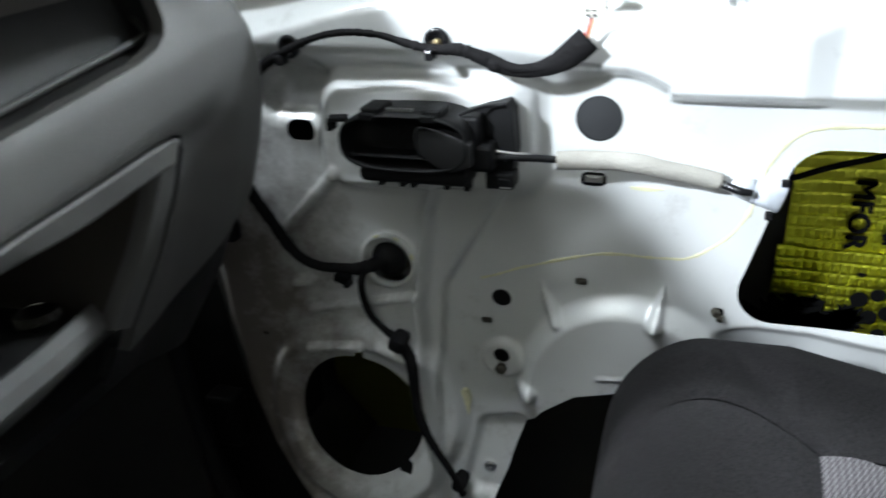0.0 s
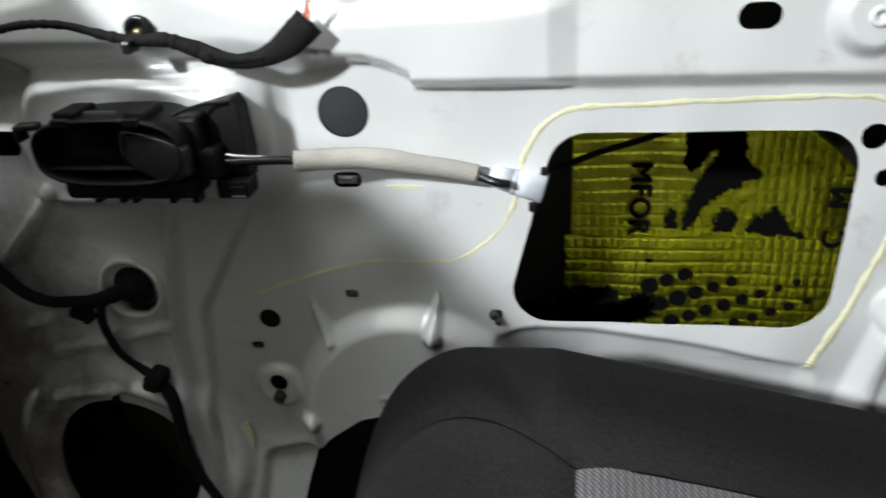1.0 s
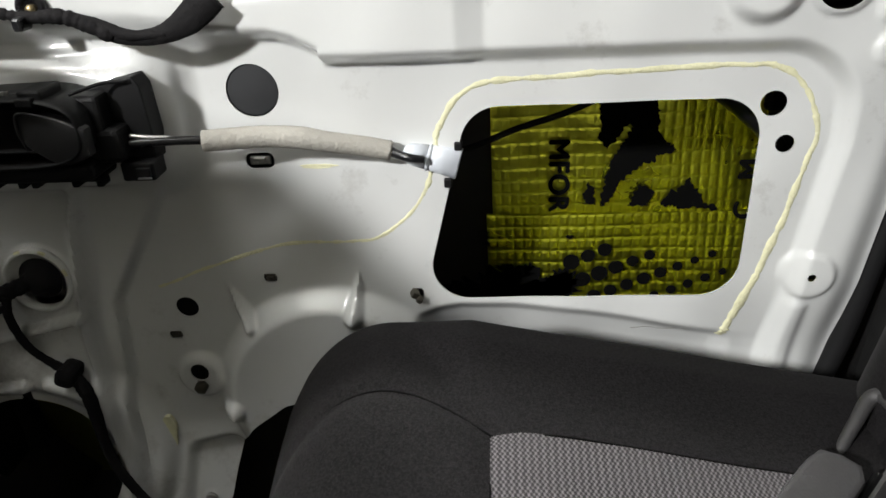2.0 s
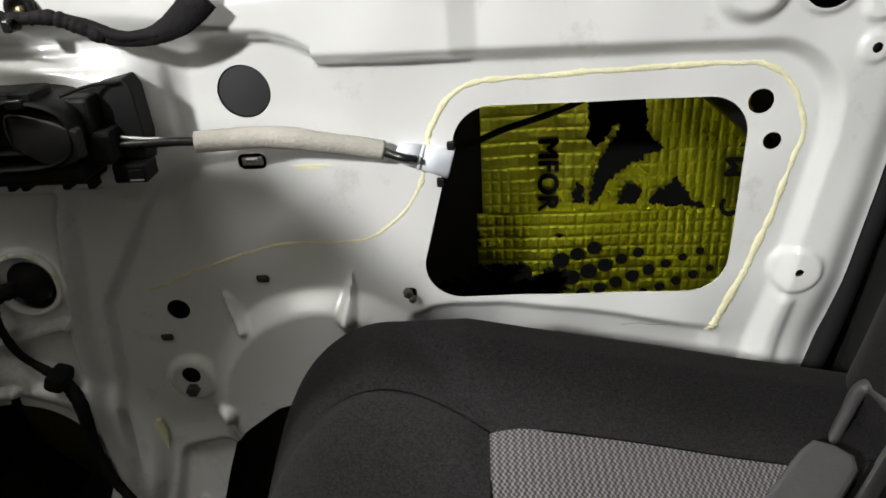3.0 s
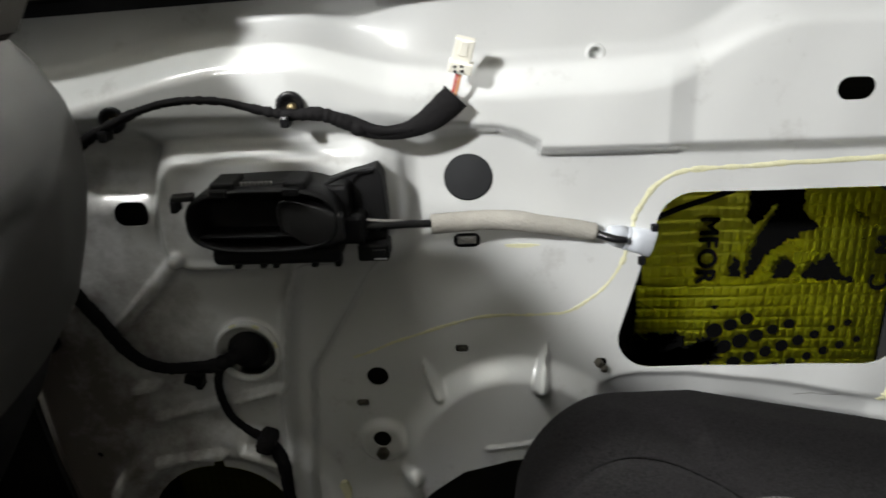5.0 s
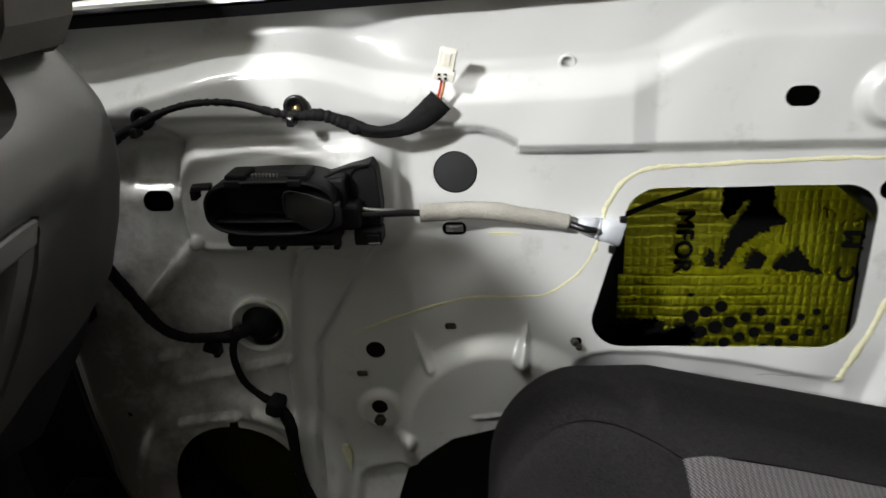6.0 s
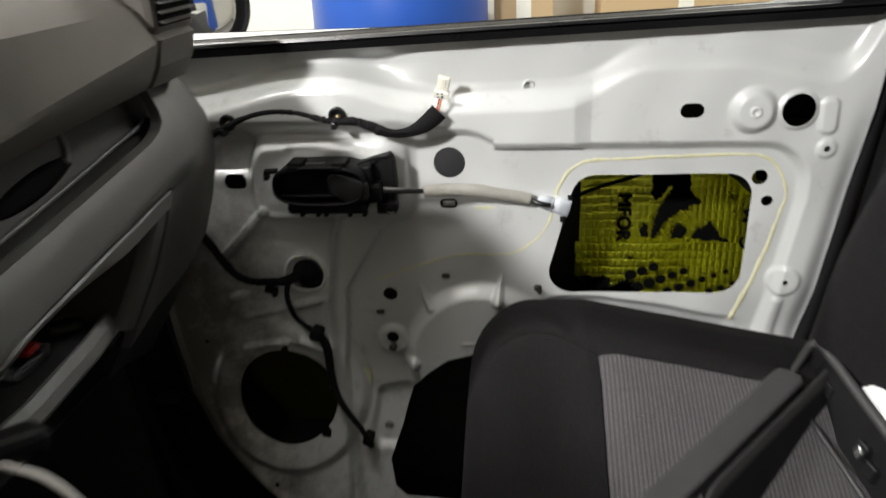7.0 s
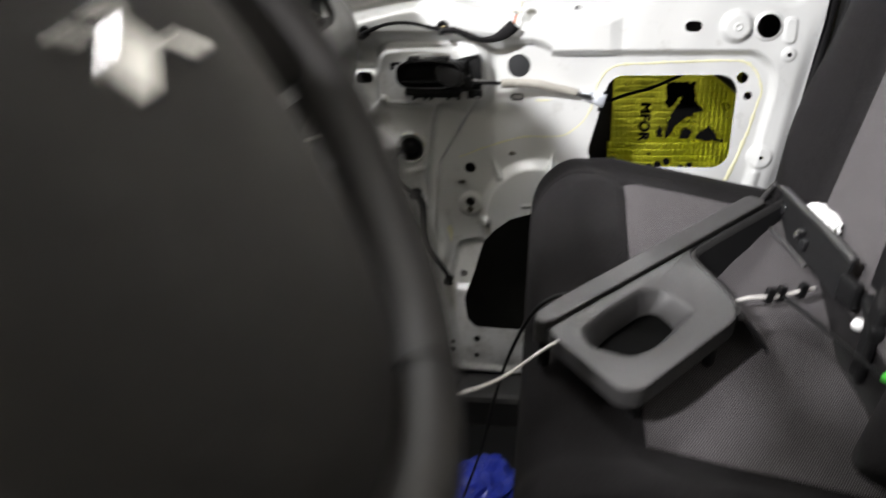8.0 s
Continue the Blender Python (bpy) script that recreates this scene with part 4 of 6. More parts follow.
# ---- wiring harness ----
loom = thing("wiring_harness", "black cloth-taped wiring harness clipped to the bare door", "wiring")
v, f = tube([(-0.300, -0.040, 0.688), (-0.285, -0.047, 0.700), (-0.262, -0.052, 0.712), (-0.232, -0.050, 0.724), (-0.205, -0.048, 0.7285), (-0.175, -0.048, 0.727), (-0.148, -0.050, 0.7205), (-0.1262, -0.048, 0.7156), (-0.1071, -0.045, 0.7151), (-0.0931, -0.043, 0.7102), (-0.0734, -0.041, 0.7000)],
            [0.0045, 0.0045, 0.0038, 0.0031, 0.0030, 0.0030, 0.0034, 0.0040, 0.0050, 0.0052, 0.005], 10, 14, wobble=0.17)
link("upper_branch", v, f, TAPE, loom)
v, f = tube([(-0.0911, -0.044, 0.7085), (-0.0734, -0.042, 0.7006), (-0.0583, -0.040, 0.6980), (-0.0412, -0.038, 0.6997), (-0.0252, -0.036, 0.7066), (-0.0112, -0.035, 0.7173), (-0.0061, -0.034, 0.7222)], [0.0034, 0.0046, 0.0050, 0.0064, 0.0095, 0.0110, 0.0112], 14, 10, 0.5, wobble=0.04, side=(0, 1, 0))
link("fabric_sock", v, f, TAPE, loom, "wide black fabric sock over the plug wires")
v, f = tube([(-0.1023, -0.044, 0.7144), (-0.0831, -0.041, 0.7077), (-0.0631, -0.041, 0.7002), (-0.0379, -0.038, 0.6998)], [0.0042, 0.0045, 0.004, 0.003], 8, 8, wobble=0.06)
link("loop", v, f, TAPE, loom)
for k, (mat, dx) in enumerate(((WIRERED, 0.0), (WIREORANGE, 0.0025))):
    v, f = tube([(-0.0092 + dx, -0.034, 0.7220), (-0.0061 + dx, -0.036, 0.7320), (-0.0042 + dx, -0.036, 0.7398), (-0.0033 + dx, -0.034, 0.7446)], 0.0011, 6, 6)
    link("wire", v, f, mat, loom)
tilt = pose(0, 0, 0, 12, 14, 0)
bm = box(0.0007, -0.037, 0.7548, 0.0140, 0.0085, 0.018, 0.001, tilt)
box(-0.0018, -0.0375, 0.7433, 0.0172, 0.0095, 0.008, 0.001, tilt, bm)
plug = part("connector", bm, IVORY, loom, "small ivory four-way plug")
for dx in (-0.004, 0.001):
    for dz in (-0.0015, 0.002):
        part("socket", box(-0.0018 + dx, -0.0425, 0.7423 + dz, 0.0022, 0.0012, 0.0016, 0, tilt), BLACK, plug)
part("latch_tongue", box(0.0012, -0.0418, 0.7563, 0.006, 0.0016, 0.011, 0.0006, tilt), IVORY, plug)
# screwed cable clips on the loom
for x, z in ((-0.264, 0.714), (-0.128, 0.7205)):
    y = relief_at(x, z)
    v, f = lathe([(0.0104, -0.002), (0.0104, 0.0026), (0.0094, 0.0036), (0.0062, 0.0036), (0.0058, 0.002)], facing(x, y, z), 22)
    cl = link("cable_clip", v, f, GLOSS, loom, "round black cable clip with a screw")
    v, f = lathe([(0.0034, 0.002), (0.0034, 0.0065), (0.0022, 0.008), (0.0006, 0.008)], facing(x + 0.002, y, z - 0.001), 10)
    link("screw", v, f, BRASS, cl)
    part("strap", box(x, y - 0.016, z - 0.008, 0.007, 0.014, 0.009, 0.002), GLOSS, cl)
# lower branch: from the dash gap to the grommet, then down past the loudspeaker hole
v, f = tube([(-0.335, -0.036, 0.592), (-0.320, -0.045, 0.574), (-0.305, -0.046, 0.551), (-0.292, -0.045, 0.527), (-0.278, -0.044, 0.511), (-0.259, -0.043, 0.5035), (-0.238, -0.042, 0.5035), (-0.220, -0.040, 0.5035), (-0.203, -0.030, 0.507), (-0.195, -0.005, 0.508), (-0.192, 0.03, 0.505)],
            [0.005, 0.0056, 0.0056, 0.0054, 0.0050, 0.0048, 0.0050, 0.0062, 0.0075, 0.009, 0.009], 12, 12, wobble=0.09)
link("main_branch", v, f, TAPE, loom)
v, f = lathe([(0.0235, -0.02), (0.0235, -0.004), (0.020, -0.001), (0.012, 0.004), (0.008, 0.012)], facing(GROM[0], relief_at(GROM[0] + 0.028, GROM[1]) + 0.004, GROM[1]), 24)
link("grommet", v, f, RUBBER, loom, "soft black rubber grommet")
v, f = tube([(-0.214, -0.041, 0.5025), (-0.2175, -0.042, 0.488), (-0.2175, -0.040, 0.470), (-0.212, -0.038, 0.450), (-0.200, -0.036, 0.435), (-0.187, -0.037, 0.426), (-0.178, -0.040, 0.418), (-0.172, -0.042, 0.404), (-0.171, -0.042, 0.385), (-0.170, -0.043, 0.362), (-0.167, -0.045, 0.342), (-0.160, -0.047, 0.322), (-0.148, -0.050, 0.302), (-0.136, -0.052, 0.285), (-0.126, -0.054, 0.268), (-0.121, -0.052, 0.252)],
            [0.0040, 0.0037, 0.0035, 0.0035, 0.0036, 0.005, 0.006, 0.006, 0.0055, 0.005, 0.0048, 0.0046, 0.0042, 0.004, 0.0042, 0.0045], 10, 8, wobble=0.08)
link("speaker_branch", v, f, TAPE, loom)
for x, z, w in ((-0.184, 0.426, 0.013), (-0.128, 0.254, 0.012)):
    y = relief_at(x, z)
    bm = box(x, y - 0.016, z, w * 1.3, 0.026, w * 1.2, 0.005, pose(0, 0, 0, 0, 20, 0))
    part("tape_knot", bm, TAPE, loom, "lump of black cloth tape")
bm = box(-0.240, -0.036, 0.489, 0.016, 0.012, 0.009, 0.002, pose(0, 0, 0, 0, 20, 0))
box(-0.238, -0.030, 0.482, 0.006, 0.012, 0.010, 0.001, bm=bm)
part("branch_clip", bm, BLACK, loom)
bm = box(-0.352, -0.040, 0.590, 0.024, 0.020, 0.055, 0.006, pose(0, 0, 0, 0, -20, 0))
box(-0.366, -0.030, 0.530, 0.018, 0.016, 0.03, 0.004, bm=bm)
part("hinge_boot", bm, RUBBER, loom, "black rubber boot at the hinge side")

# ---- passenger seat ----
seat = thing("passenger_seat", "charcoal cloth passenger seat with a ribbed grey centre panel", "car seat")
TOPY = [-0.756, -0.752, -0.735, -0.70, -0.665, -0.62, -0.55, -0.45, -0.35, -0.25, -0.193, -0.160, -0.125, -0.100, -0.080, -0.060]
TOPZ = [0.25, 0.300, 0.330, 0.340, 0.331, 0.338, 0.357, 0.390, 0.430, 0.475, 0.500, 0.509, 0.5140, 0.5120, 0.488, 0.43]


SEAM = [(0.174, -0.193), (0.150, -0.181), (0.125, -0.171), (0.100, -0.168), (0.075, -0.172), (0.052, -0.181), (0.034, -0.195)]
FOLD = [(0.098, -0.066), (0.112, -0.100), (0.135, -0.142), (0.156, -0.172), (0.174, -0.193)]


def near(x, y, line):
    """Distance in plan to a run of points."""
    return min(float(sd_seg(np.array(x), np.array(y), line[i], line[i + 1])) for i in range(len(line) - 1))


def seat_top(x, y):
    z = float(np.interp(y, TOPY, TOPZ)) - 0.20 * max(0, x - 0.16) - 0.03 * max(0, 0.16 - x)
    if x < 0.24 and y > -0.26:
        d, e = near(x, y, FOLD), near(x, y, SEAM)
        z -= 0.0055 * float(S(-0.09, -0.14, y)) * math.exp(-((d / 0.013) ** 2)) + 0.0022 * math.exp(-((e / 0.0045) ** 2))
        z += 0.0035 * math.exp(-(((x - 0.085) / 0.030) ** 2 + ((y + 0.125) / 0.030) ** 2))
    # slack in the stretched cloth
    return z + 0.0007 * math.sin(x * 47 + y * 21) * math.sin(y * 53 - 1.3) * (1 if y > -0.74 else 0)


SEATY = np.concatenate([np.linspace(-0.756, -0.300, 40), np.linspace(-0.296, -0.060, 84)])


def seat_loop(x, drop, shrink):
    loop = []
    for y in SEATY:
        yy = -0.408 + (y + 0.408) * (1 - shrink)
        loop.append((x, yy, max(0.14, seat_top(x, y) - drop)))
    loop += [(x, -0.075 - 0.3 * shrink, 0.30), (x, -0.085 - 0.3 * shrink, 0.20), (x, -0.40, 0.15), (x, -0.73 + 0.3 * shrink, 0.12), (x, -0.745 + 0.3 * shrink, 0.2)]
    return loop


R = 0.080
loops = [seat_loop(0.036, 0.20, 0.12), seat_loop(0.030, 0.13, 0.09)]
for a in np.linspace(0, math.pi / 2, 20):
    loops.append(seat_loop(0.030 + R * (1 - math.cos(a)), R * (1 - math.sin(a)), 0.07 * (1 - math.sin(a))))
for x in np.concatenate([np.linspace(0.114, 0.20, 24), np.linspace(0.22, 0.54, 16)]):
    loops.append(seat_loop(x, 0.0, 0.0))
v, f = loft(loops)
link("cushion", v, f, SEAT, seat, "charcoal cloth seat cushion with raised side bolster")
NX, NY = 34, 40
grid = []
for i in range(NX):
    x = 0.173 + (0.47 - 0.173) * i / (NX - 1)
    row = []
    for j in range(NY):
        y = -0.648 + (0.648 - 0.193) * j / (NY - 1)
        k = min(i / 3, 1, j / 3, (NY - 1 - j) / 3)
        row.append((x, y, seat_top(x, y) + 0.0005 + 0.0030 * min(1, k)))
    grid.append(row)
v, f = loft(grid, cap=False, closed=False)
link("centre_panel", v, f, RIB, seat, "ribbed light grey centre panel of the cushion")


def on_seat(pts, r=0.0007, lift=0.0002):
    return tube([(x, y, seat_top(x, y) - 0.080 * (1 - math.sqrt(1 - (max(0, 0.110 - x) / 0.080) ** 2)) + lift) for x, y in pts], r, 6, 5)


for pts in (SEAM, [(0.173, y) for y in np.linspace(-0.193, -0.648, 14)], [(x, -0.193) for x in np.linspace(0.173, 0.47, 10)], [(x, -0.648) for x in np.linspace(0.173, 0.5, 10)]):
    v, f = on_seat(pts)
    link("seam", v, f, PRINTSHADE, seat)
# backrest


def back_x(z):
    return 0.452 + 0.24 * (z - 0.48)


def back_loop(z, grow=0.0):
    b = back_x(z)
    bulge = 0.018 * math.exp(-(((z - 0.59) / 0.10) ** 2))
    t = -0.30 * (z - 0.6) * 0.12
    raw = [(0.12, -0.10), (0.03, -0.078), (-0.004, -0.088), (-0.026, -0.110), (-0.037, -0.145), (-0.032, -0.182), (-0.014, -0.215), (0.0, -0.24), (0.006, -0.33), (0.008, -0.42), (0.006, -0.51), (0.0, -0.60), (-0.02, -0.63), (-0.045, -0.665), (-0.05, -0.70), (-0.02, -0.735), (0.04, -0.745), (0.12, -0.72)]
    s = curve_points([(b + p * (1 - grow) , q + t + grow * 0.25 * (-0.4 - q), z) for p, q in [(p - bulge * max(0, 1 - abs(q + 0.15) / 0.08), q) for p, q in raw]], 3)
    return [tuple(q) for q in s]


loops = [back_loop(0.34, 0.10)] + [back_loop(z) for z in np.linspace(0.37, 0.90, 18)] + [back_loop(0.94, 0.06), back_loop(0.965, 0.18), back_loop(0.975, 0.35)]
v, f = loft(loops)
link("backrest", v, f, SEAT, seat, "charcoal cloth backrest with side bolsters")
grid = []
for z in np.linspace(0.40, 0.93, 30):
    row = []
    for j in range(24):
        q = -0.245 - 0.352 * j / 23
        k = min(1, j / 2, (23 - j) / 2)
        row.append((back_x(z) + 0.002 - 0.004 * k + 0.006 * math.sin(math.pi * j / 23), q - 0.30 * (z - 0.6) * 0.12, z))
    grid.append(row)
v, f = loft(grid, cap=False, closed=False)
link("back_centre_panel", v, f, RIBBACK, seat, "ribbed grey centre panel of the backrest")
for sy in (-0.14, -0.66):
    part("seat_rail", box(0.27, sy, 0.10, 0.50, 0.03, 0.10, 0.004), DARKSTEEL, seat, "dark steel seat rail")

# ---- dashboard ----
dash = thing("dashboard", "dark grey plastic dashboard with shelf, open glove pocket and grey fascia", "dashboard", "structure")
loops = []
for y in np.concatenate([[-0.2035, -0.207], np.linspace(-0.215, -1.45, 24)]):
    dx = 0.004 if y > -0.205 else 0.0
    cz = 0.828 + 0.10 * max(-0.30, y + 0.24)
    lz = 0.787 + 0.035 * (y + 0.24)
    prof = [(-0.95, 0.87), (-0.60, 0.900), (-0.42, 0.906), (-0.345, 0.903), (-0.300, 0.889), (-0.268, 0.862), (-0.250, cz), (-0.2505, cz - 0.006), (-0.256, (cz + lz) / 2), (-0.264, lz + 0.006), (-0.270, lz), (-0.36, lz - 0.014), (-0.95, 0.70)]
    loops.append([(px - dx, y, pz) for px, pz in prof])
v, f = loft(loops)
link("top_pad", v, f, DASH, dash, "grained brown-grey upper dash pad", sharp=24)
# end piece with the side vent
loops = []
for y, dx in ((-0.108, 0.016), (-0.112, 0.006), (-0.120, 0.0), (-0.197, 0.0), (-0.200, 0.004)):
    prof = [(-0.70, 0.83), (-0.30, 0.842), (-0.256, 0.839), (-0.250, 0.833), (-0.256, 0.808), (-0.268, 0.788), (-0.35, 0.778), (-0.70, 0.74)]
    loops.append([(px - dx, y, pz - (0.006 if dx > 0.01 else 0)) for px, pz in prof])
v, f = loft(loops)
link("end_cap", v, f, DASH, dash, "grained end cap of the dash", smooth=False)
vent = part("side_vent", box(-0.282, -0.155, 0.862, 0.06, 0.092, 0.050, 0.008), DASH, dash, "side air vent in the dash end")
# Black block stands in for the shade in the vent's mouth.
part("vent_mouth", box(-0.2565, -0.155, 0.863, 0.012, 0.078, 0.038, 0.003), PRINTSHADE, vent)
for k in range(4):
    part("vent_slat", box(-0.2525, -0.155, 0.850 + 0.009 * k, 0.014, 0.074, 0.0020, 0.0006, pose(0, 0, 0, 0, 18, 0)), DASHDARK, vent)


def lean(y):
    return 0.14 * (y + 0.18)


# shelf below the pad
loops = []
for y in np.concatenate([[-0.140, -0.160], np.linspace(-0.18, -0.56, 12)]):
    d = lean(y) * 0.85
    back = 0.022 * float(S(-0.185, -0.160, y))
    loops.append([(px - back, y, pz + d) for px, pz in ((-0.274, 0.728), (-0.270, 0.7395 + lean(min(y, -0.16)) * 0.15), (-0.285, 0.7415), (-0.299, 0.7425), (-0.302, 0.750), (-0.317, 0.788), (-0.42, 0.800), (-0.42, 0.72), (-0.31, 0.72))])
v, f = loft(loops)
link("shelf", v, f, DASHDARK, dash, "dark grey shelf moulding", smooth=False)
part("shelf_end", box(-0.372, -0.132, 0.770, 0.110, 0.070, 0.070, 0.006), DASHDARK, dash)
v, f = tube([(-0.36, -0.168, 0.770), (-0.325, -0.160, 0.762), (-0.305, -0.166, 0.752), (-0.2960, -0.185, 0.7480), (-0.2960, -0.25, 0.7395), (-0.2960, -0.35, 0.7260), (-0.2960, -0.43, 0.7165), (-0.2960, -0.515, 0.7060)], 0.0024, 6, 8)
link("shelf_lip", v, f, SILVER, dash, "pale raised lip along the shelf edge")
# Black patch proud of the shelf, painted in place of a shaded recess.
loops = []
for t in np.linspace(0, 1, 10):
    w = 0.011 * math.sin(math.pi * min(0.98, max(0.04, t))) ** 0.4
    y = -0.30 - 0.11 * t
    c = Vector((-0.3055, y, 0.760 + lean(y) * 0.85))
    loops.append([(c.x - 0.36 * a * w + b * 0.0012, y, c.z + a * w * 0.9) for a, b in ((-1, 0), (-0.5, 1), (0.5, 1), (1, 0), (0.4, -1), (-0.4, -1))])
v, f = loft(loops)
link("shelf_grip", v, f, PRINTSHADE, dash, "flat black patch for the shaded finger recess in the shelf")
v, f = tube([(-0.314, -0.292, 0.768), (-0.308, -0.296, 0.755), (-0.304, -0.306, 0.744)], 0.003, 6, 6)
link("grip_rim", v, f, SILVER, dash)
# fascia: one moulding with a rounded band, the door-end cheek and the pocket opening
CHEEK = [(-0.385, 0.42), (-0.366, 0.445), (-0.312, 0.532), (-0.284, 0.597), (-0.269, 0.645), (-0.2600, 0.690), (-0.2595, 0.716), (-0.264, 0.740), (-0.278, 0.764), (-0.300, 0.790), (-0.312, 0.806)]
RIMLINE = [(-0.533, 0.572), (-0.532, 0.600), (-0.527, 0.640), (-0.510, 0.656), (-0.470, 0.668), (-0.415, 0.674), (-0.345, 0.681), (-0.29, 0.684), (-0.235, 0.688), (-0.203, 0.687), (-0.187, 0.681), (-0.181, 0.668), (-0.186, 0.640), (-0.199, 0.600), (-0.212, 0.567), (-0.225, 0.535)]
LOWLINE = [(-0.225, 0.508), (-0.190, 0.520), (-0.158, 0.545), (-0.128, 0.575), (-0.090, 0.615)]
FASCIA = [(-0.075, 0.785), (-0.086, 0.797), (-0.140, 0.797), (-0.164, 0.786), (-0.172, 0.772), (-0.179, 0.760), (-0.187, 0.752), (-0.200, 0.7455), (-0.222, 0.740), (-0.26, 0.735), (-0.33, 0.7265), (-0.40, 0.7175), (-0.48, 0.708), (-0.548, 0.702), (-0.548, 0.572)] + RIMLINE + LOWLINE + [(-0.075, 0.68)]
LOWPANEL = [(-0.226, 0.47), (-0.226, 0.515)] + LOWLINE + [(-0.0985, 0.445), (-0.20, 0.455)]


def fascia_x(U, V):
    zs = np.linspace(0.40, 0.80, 300)
    line = np.interp(zs, [p[1] for p in CHEEK], [p[0] for p in CHEEK])
    kern = np.exp(-(np.arange(-12, 13) / 5.0) ** 2)
    line = np.convolve(np.pad(line, 12, mode="edge"), kern / kern.sum(), mode="valid")
    zr = V - 0.14 * (np.minimum(U, -0.16) + 0.16)
    x = np.interp(zr, zs, line)
    inner = S(-0.125, -0.185, U)
    x = x - inner * 0.017 * S(0.712, 0.676, zr) + inner * 0.003 * S(0.66, 0.70, zr)
    edge = np.clip((U + 0.1 * np.maximum(0, 0.68 - V) + 0.100) / 0.0252, 0, 1)
    return x - 0.026 * (1 - np.sqrt(1 - edge ** 2)) - 0.012 * S(-0.49, -0.535, U)


cut_sheet("fascia", -0.552, -0.072, 0.44, 0.80, 0.0028, lambda u, v: sd_poly(u, v, FASCIA), fascia_x, lambda u, h, v: np.stack([h, u, v], 1), (-0.012, 0, 0), SILVER, dash, "grey satin fascia moulding with a rounded band", 50)
cut_sheet("lower_panel", -0.23, -0.085, 0.44, 0.62, 0.0035, lambda u, v: sd_poly(u, v, LOWPANEL), lambda u, v: fascia_x(u, v) - 0.010, lambda u, h, v: np.stack([h, u, v], 1), (-0.012, 0, 0), DASHDARK, dash, "charcoal lower dash panel", 50)
run = curve_points([(0, u, v) for u, v in RIMLINE], 6)
bands = {"pocket_rim": [], "pocket_wall": []}
for i, q in enumerate(run):
    d = (run[min(i + 1, len(run) - 1)] - run[max(0, i - 1)]).normalized()
    inward = Vector((0, d.z, -d.y))
    broad = 0.0105 * float(S(-0.43, -0.30, q.y))
    for key, sec in (("pocket_rim", ((0.0, 0.0005), (0.0006, 0.009), (0.0030, 0.009), (0.0036, 0.002), (0.0055, 0.0003), (0.0095 + broad, 0.0020), (0.0125 + broad, 0.0055), (0.0130 + broad, 0.016))), ("pocket_wall", ((0.0125 + broad, 0.012), (0.017 + broad, 0.09), (0.024 + broad, 0.22)))):
        row = []
        for a, dep in sec:
            p = q + inward * a
            x = float(fascia_x(np.array([q.y]), np.array([q.z]))[0]) - dep
            row.append((x, p.y, p.z))
        bands[key].append(row)
for key, mat, lab in (("pocket_rim", SILVER, "raised rim of the glove pocket"), ("pocket_wall", DASH, "dark inner wall of the glove pocket")):
    v, f = loft(bands[key], cap=False, closed=False)
    link(key, v, f, mat, dash, lab, sharp=40)
# pocket: lower bar, floor, back, frame line
loops = []
for y in [-0.166, -0.170, -0.176, -0.183, -0.190] + list(np.linspace(-0.198, -0.555, 26)):
    # the near end sweeps up into the cheek
    up = 0.045 * max(0.0, (y + 0.198) / 0.032) ** 2
    xi = float(np.interp(y, [-0.56, -0.40, -0.30, -0.208], [-0.330, -0.330, -0.337, -0.351])) + 0.45 * up
    wide = 0.009 + 0.005 * float(S(-0.195, -0.26, y))
    loops.append([(xi + p, y, q + up) for p, q in ((-0.004, 0.545), (-0.004, 0.5590), (-0.001, 0.5612), (0.002, 0.5608), (0.7 * wide, 0.555), (wide, 0.546), (wide - 0.002, 0.541), (-0.022, 0.508), (-0.040, 0.505), (-0.040, 0.535))])
v, f = loft(loops)
link("pocket_bar", v, f, SILVER, dash, "grey satin lower edge of the glove pocket", sharp=28)
v, f = loft([[(-0.356, -0.15, 0.552), (-0.333, -0.62, 0.552), (-0.333, -0.62, 0.54), (-0.356, -0.15, 0.54)], [(-0.52, -0.13, 0.552), (-0.52, -0.62, 0.552), (-0.52, -0.62, 0.54), (-0.52, -0.13, 0.54)]])
link("pocket_floor", v, f, DASHDARK, dash, smooth=False)
part("pocket_back", box(-0.53, -0.37, 0.60, 0.02, 0.52, 0.24, 0.002), DASHDARK, dash)
# knee panel and heater box below
v, f = loft([[(-0.37, y, 0.478), (-0.45, y, 0.40), (-0.60, y, 0.30), (-0.70, y, 0.30), (-0.70, y, 0.50)] for y in (-0.09, -0.64)])
link("knee_panel", v, f, DASHDARK, dash, smooth=False)
# small clear case with a red lid in the pocket
case = thing("lighter", "small clear plastic lighter with a red insert in the glove pocket", "lighter")
part("case", box(-0.376, -0.335, 0.5595, 0.026, 0.050, 0.014, 0.004), CLEAR, case)
part("red_insert", box(-0.3735, -0.331, 0.5700, 0.015, 0.020, 0.008, 0.003), RED, case, "red insert")
v, f = lathe([(0.016, 0), (0.017, 0.002), (0.017, 0.008), (0.014, 0.010), (0.004, 0.010)], pose(-0.378, -0.262, 0.5525), 18)
lid = thing("bottle_cap", "clear plastic bottle cap in the glove pocket", "cap")
link("cap", v, f, CLEAR, lid)

